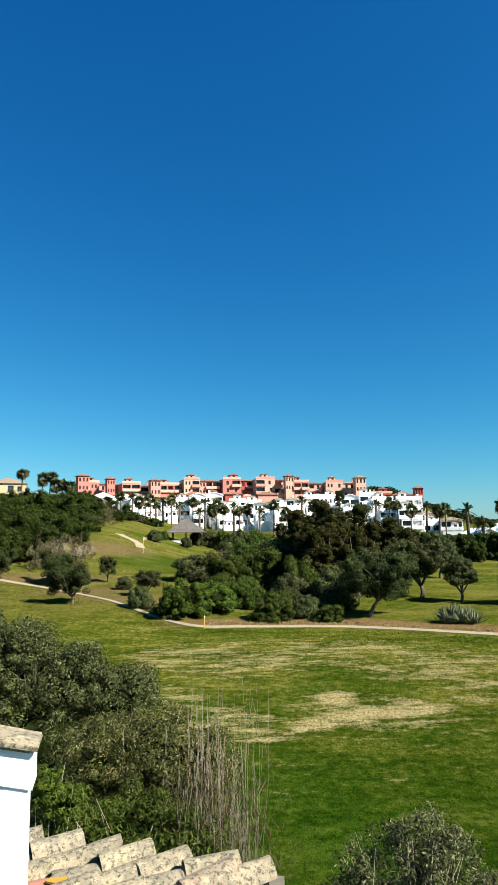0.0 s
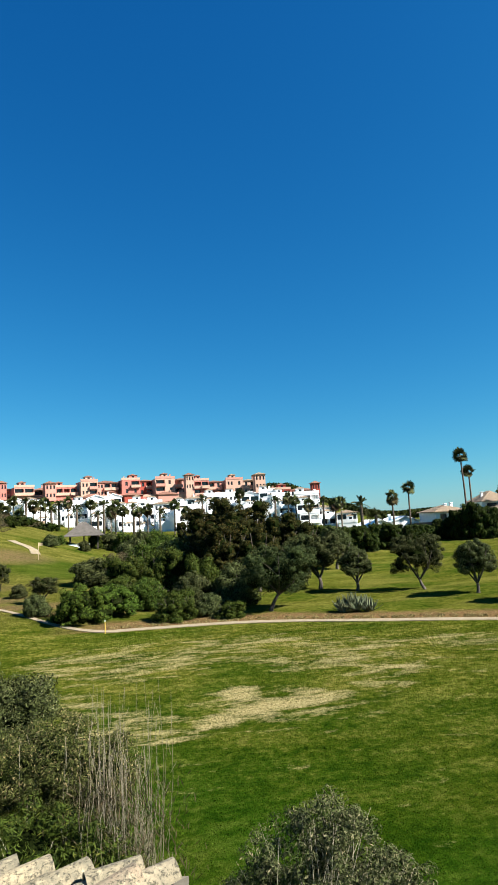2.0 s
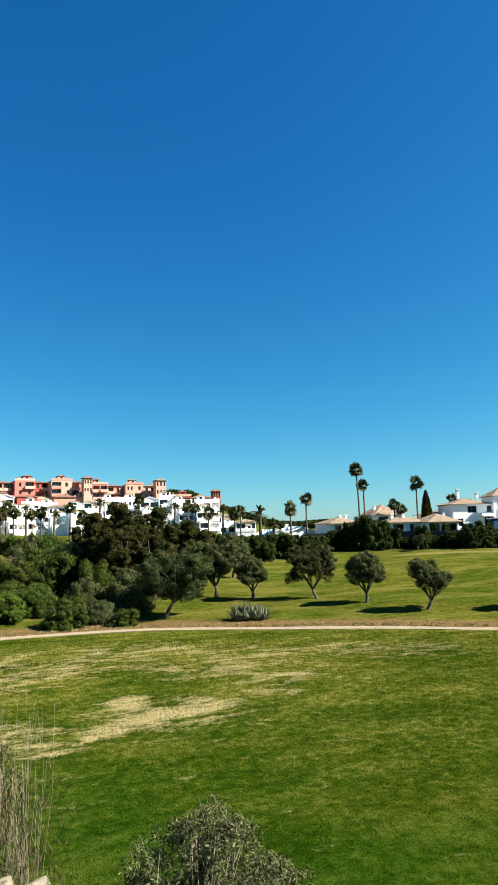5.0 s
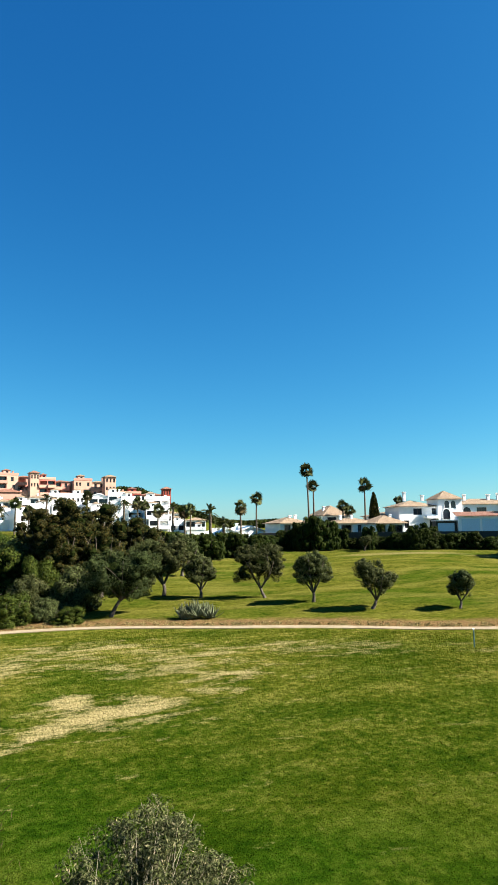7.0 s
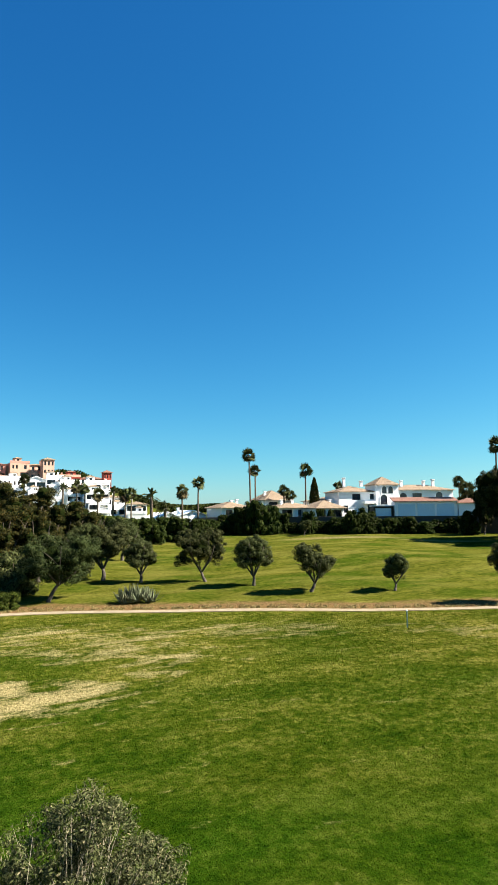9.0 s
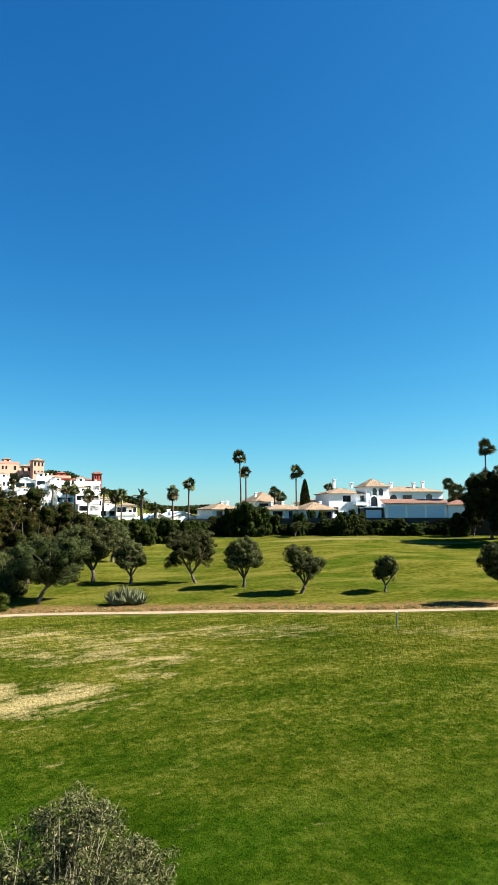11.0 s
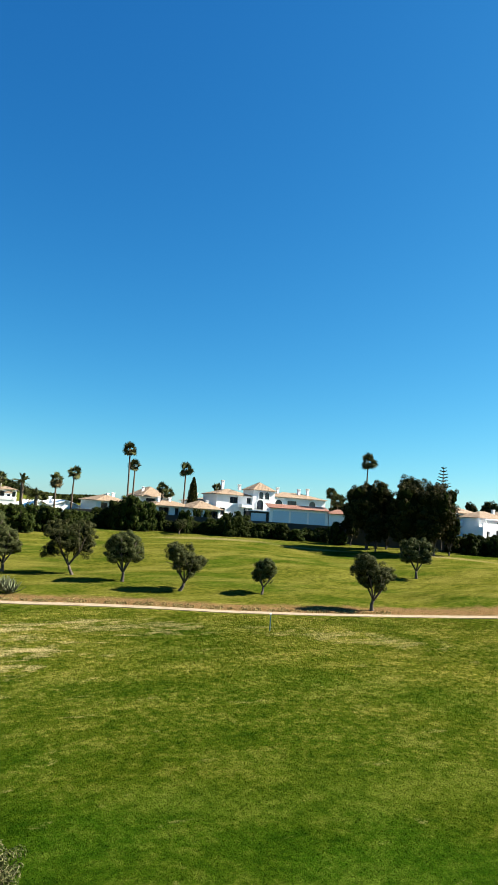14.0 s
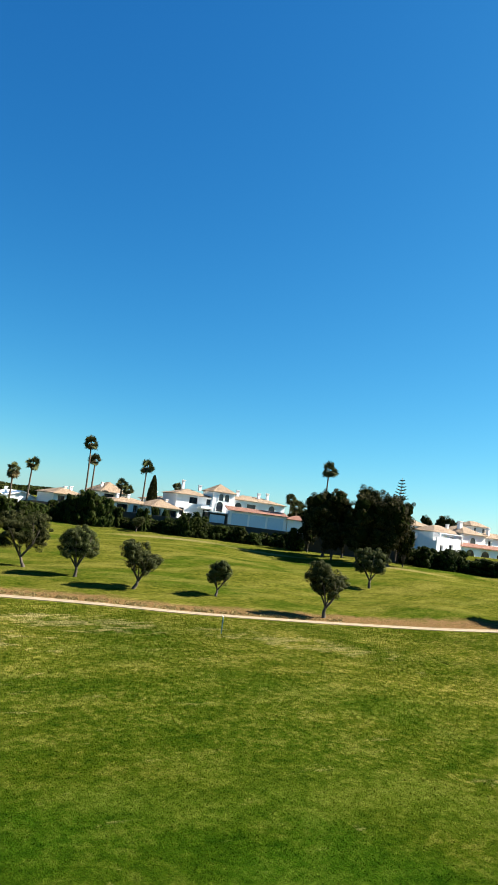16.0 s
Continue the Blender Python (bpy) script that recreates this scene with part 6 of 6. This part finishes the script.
# ---- white wall with tile coping, tiled roof below the terrace ----
def tile_material():
    n = Nodes("weathered clay tile")
    p = n.place()
    each = n.node("ObjectInfo", "Random")
    base = n.ramp(each, (0.0, (0.190, 0.165, 0.110)), (0.35, (0.360, 0.290, 0.170)), (0.7, (0.260, 0.215, 0.140)), (1.0, (0.350, 0.215, 0.130)))
    lich = n.noise(p, 6.0, 7, 0.72)
    spots = n.noise(p, 30.0, 6, 0.78)
    c = n.mix(n.ramp(lich, (0.40, 0.0), (0.60, 0.9)), base, (0.155, 0.135, 0.090))
    c = n.mix(n.ramp(n.noise(p, 13.0, 5, 0.7), (0.55, 0.0), (0.66, 0.7)), c, (0.400, 0.335, 0.205))
    c = n.mix(n.ramp(spots, (0.50, 0.0), (0.60, 0.85)), c, (0.030, 0.028, 0.020))
    c = n.mix(n.ramp(n.noise(p, 4.0, 6, 0.65), (0.58, 0.0), (0.68, 0.75)), c, (0.045, 0.040, 0.028))
    n.bump(n.math("ADD", lich, spots), 0.6, 0.02)
    return n.done(c, 0.92, 0.15)


M_TILE = tile_material()
M_ORANGE = plain("new orange tile", (0.260, 0.115, 0.070), 0.8)
M_YELLOWTILE = plain("yellow tile shard", (0.300, 0.160, 0.022), 0.8)
M_MORTAR = plain("grey mortar", (0.1300, 0.1130, 0.0860), 0.95, 0.1, vary=0.4, scale=14)


def barrel(length, r0, r1, arc=3.0, n=16, thick=0.016):
    """A barrel tile along x, wider at its tail, with thickness."""
    v, f = [], []
    for x, r in ((0.0, r0), (length, r1)):
        for rr in (r, r - thick):
            for k in range(n + 1):
                a = math.pi / 2 - arc / 2 + arc * k / n
                v.append((x, rr * math.cos(a), rr * math.sin(a) - r * 0.15))
    m = n + 1
    for k in range(n):
        f += [(k, k + 1, 2 * m + k + 1, 2 * m + k), (m + k, 3 * m + k, 3 * m + k + 1, m + k + 1), (k, m + k, m + k + 1, k + 1), (2 * m + k, 2 * m + k + 1, 3 * m + k + 1, 3 * m + k)]
    f += [(0, 2 * m, 3 * m, m), (n, m + n, 3 * m + n, 2 * m + n)]
    return mesh("tile", v, f, M_TILE)


a0, b0 = bearing(-17.9, 6.06, up(6.06, -22.5)), bearing(2.3, 5.07, up(5.07, -25.5))
along = (b0 - a0)
run = along.length
along.normalize()
across = Vector((along.y, -along.x, 0)).normalized()      # towards the terrace
low_roof = thing("low_roof", (0, 0, 0), "low roof of weathered lichen-spotted barrel tiles below the terrace", "roof")
tile_me = barrel(0.42, 0.128, 0.112)
orange = tile_me.copy()
orange.materials.clear()
orange.materials.append(M_ORANGE)
rng = np.random.default_rng(12)
yaw = math.atan2(along.y, along.x)
lie = radians(42)                                         # the rows run at this angle to the far edge
axis = Vector((math.cos(yaw + lie), math.sin(yaw + lie), 0.10)).normalized()
m = Matrix.Translation(a0) @ Matrix.Rotation(yaw, 4, "Z")
tilt = math.asin(axis.z)
s, row = run - 0.06, 0
warm = a0 + along * 0.46 + across * 0.50
while s > -1.6:
    for k in range(8):
        p = a0 + along * (s + rng.uniform(-0.015, 0.015)) - axis * (0.40 + k * 0.345 + rng.uniform(-0.05, 0.03)) + Vector((0, 0, -0.075 + rng.uniform(-0.03, 0.02)))
        if math.hypot(p.x, p.y) < 3.7 or (p.x < -0.85 and p.y < 4.35):
            break
        mid_tile = p + axis * 0.2
        me = orange if math.hypot(mid_tile.x - warm.x, mid_tile.y - warm.y) < 0.14 else tile_me
        part("tile", me, low_roof, "", Matrix.Translation(p) @ Matrix.Rotation(yaw + lie + rng.uniform(-0.13, 0.13), 4, "Z") @ Matrix.Rotation(-tilt + rng.uniform(-0.09, 0.04), 4, "Y") @ Matrix.Rotation(rng.uniform(-0.08, 0.08), 4, "X"))
    q = a0 + along * s - axis * 0.07 + Vector((0, 0, -0.115))
    v, f = [], []
    tube([(-0.10, 0, 0), (0.0, 0, 0), (0.012, 0, 0)], [0.085, 0.085, 0.07], 14, v, f)
    part("mortar_plug", mesh("mortar_plug", v, f, M_MORTAR), low_roof, "", Matrix.Translation(q) @ Matrix.Rotation(yaw + lie, 4, "Z"))
    s, row = s - 0.335, row + 1
e0, e1 = a0 - along * 1.6, a0 + along * (run + 0.03)
deck = [e0, e1, e1 - axis * 1.75, e0 - axis * 1.75]
v = [tuple(c + Vector((0, 0, dz))) for dz in (-0.36, -0.13) for c in deck]
part("bedding", mesh("bedding", v, [(3, 2, 1, 0), (4, 5, 6, 7), (0, 1, 5, 4), (1, 2, 6, 5), (2, 3, 7, 6), (3, 0, 4, 7)], M_MORTAR), low_roof)
part("shard", box("shard", 0.56, 0.68, -0.60, -0.50, -0.040, -0.026, M_YELLOWTILE), low_roof, "broken yellow tile piece", m)
v = [(c.x, c.y, zz) for zz in (-0.3, min(c.z for c in deck) - 0.362) for c in deck]
wall = new("wall_low", mesh("wall_low", v, [(3, 2, 1, 0), (4, 5, 6, 7), (0, 1, 5, 4), (1, 2, 6, 5), (2, 3, 7, 6), (3, 0, 4, 7)], M_WHITE))
tagged(wall, "white wall that carries the low tiled roof", "wall", kind="structure")

corner = bearing(-18.55, 4.0, 0)
head = up(4.0, -17.55) + 0.03
v, f = [], []
box_faces(-3.2, 0.0, 0.0, 0.18, -1.0, head - 0.20, v, f)
box_faces(-3.2, 0.03, -0.015, 0.195, head - 0.198, head, v, f)
v = [(x, y, z - 0.23 * x if z > 0 else z) for x, y, z in v]      # its top climbs towards the house
white = new("wall_white", mesh("wall_white", v, f, M_WHITE))
white.matrix_basis = Matrix.Translation(corner) @ Matrix.Rotation(radians(12), 4, "Z")
tagged(white, "whitewashed wall end beside the terrace", "wall", kind="structure")
coping = thing("wall_coping", (corner.x, corner.y, head), "weathered cream tile coping on the white wall", "coping", turn=12)
lay = Matrix.Rotation(math.atan(0.23), 4, "Y")
rng = np.random.default_rng(4)
for course, (z0, z1, w) in enumerate(((0.003, 0.018, 0.27), (0.021, 0.052, 0.33))):
    for k in range(int(2.6 / w)):
        j = rng.uniform(-0.012, 0.012, 4)
        v, f = [], []
        box_faces(-w * k - w + 0.008 + 0.045, -w * k + 0.045 - 0.04 * (course == 0), -0.045 + j[0], 0.225 + j[1], z0, z1 + j[2] * 0.8, v, f)
        v = [(x + rng.uniform(-0.008, 0.008), y + rng.uniform(-0.008, 0.008), z + (rng.uniform(-0.008, 0.006) if i > 3 else 0)) for i, (x, y, z) in enumerate(v)]
        part("slab", mesh("slab", v, f, M_TILE), coping, "", lay)

# the terrace underfoot
tagged(new("floor_terrace", box("floor_terrace", -2.5, 3.0, -4.5, -0.35, -0.3, 5.4, plaster("terrace plaster", (0.62, 0.55, 0.45)))), "plain terrace that the viewer stands on", "floor", kind="structure")
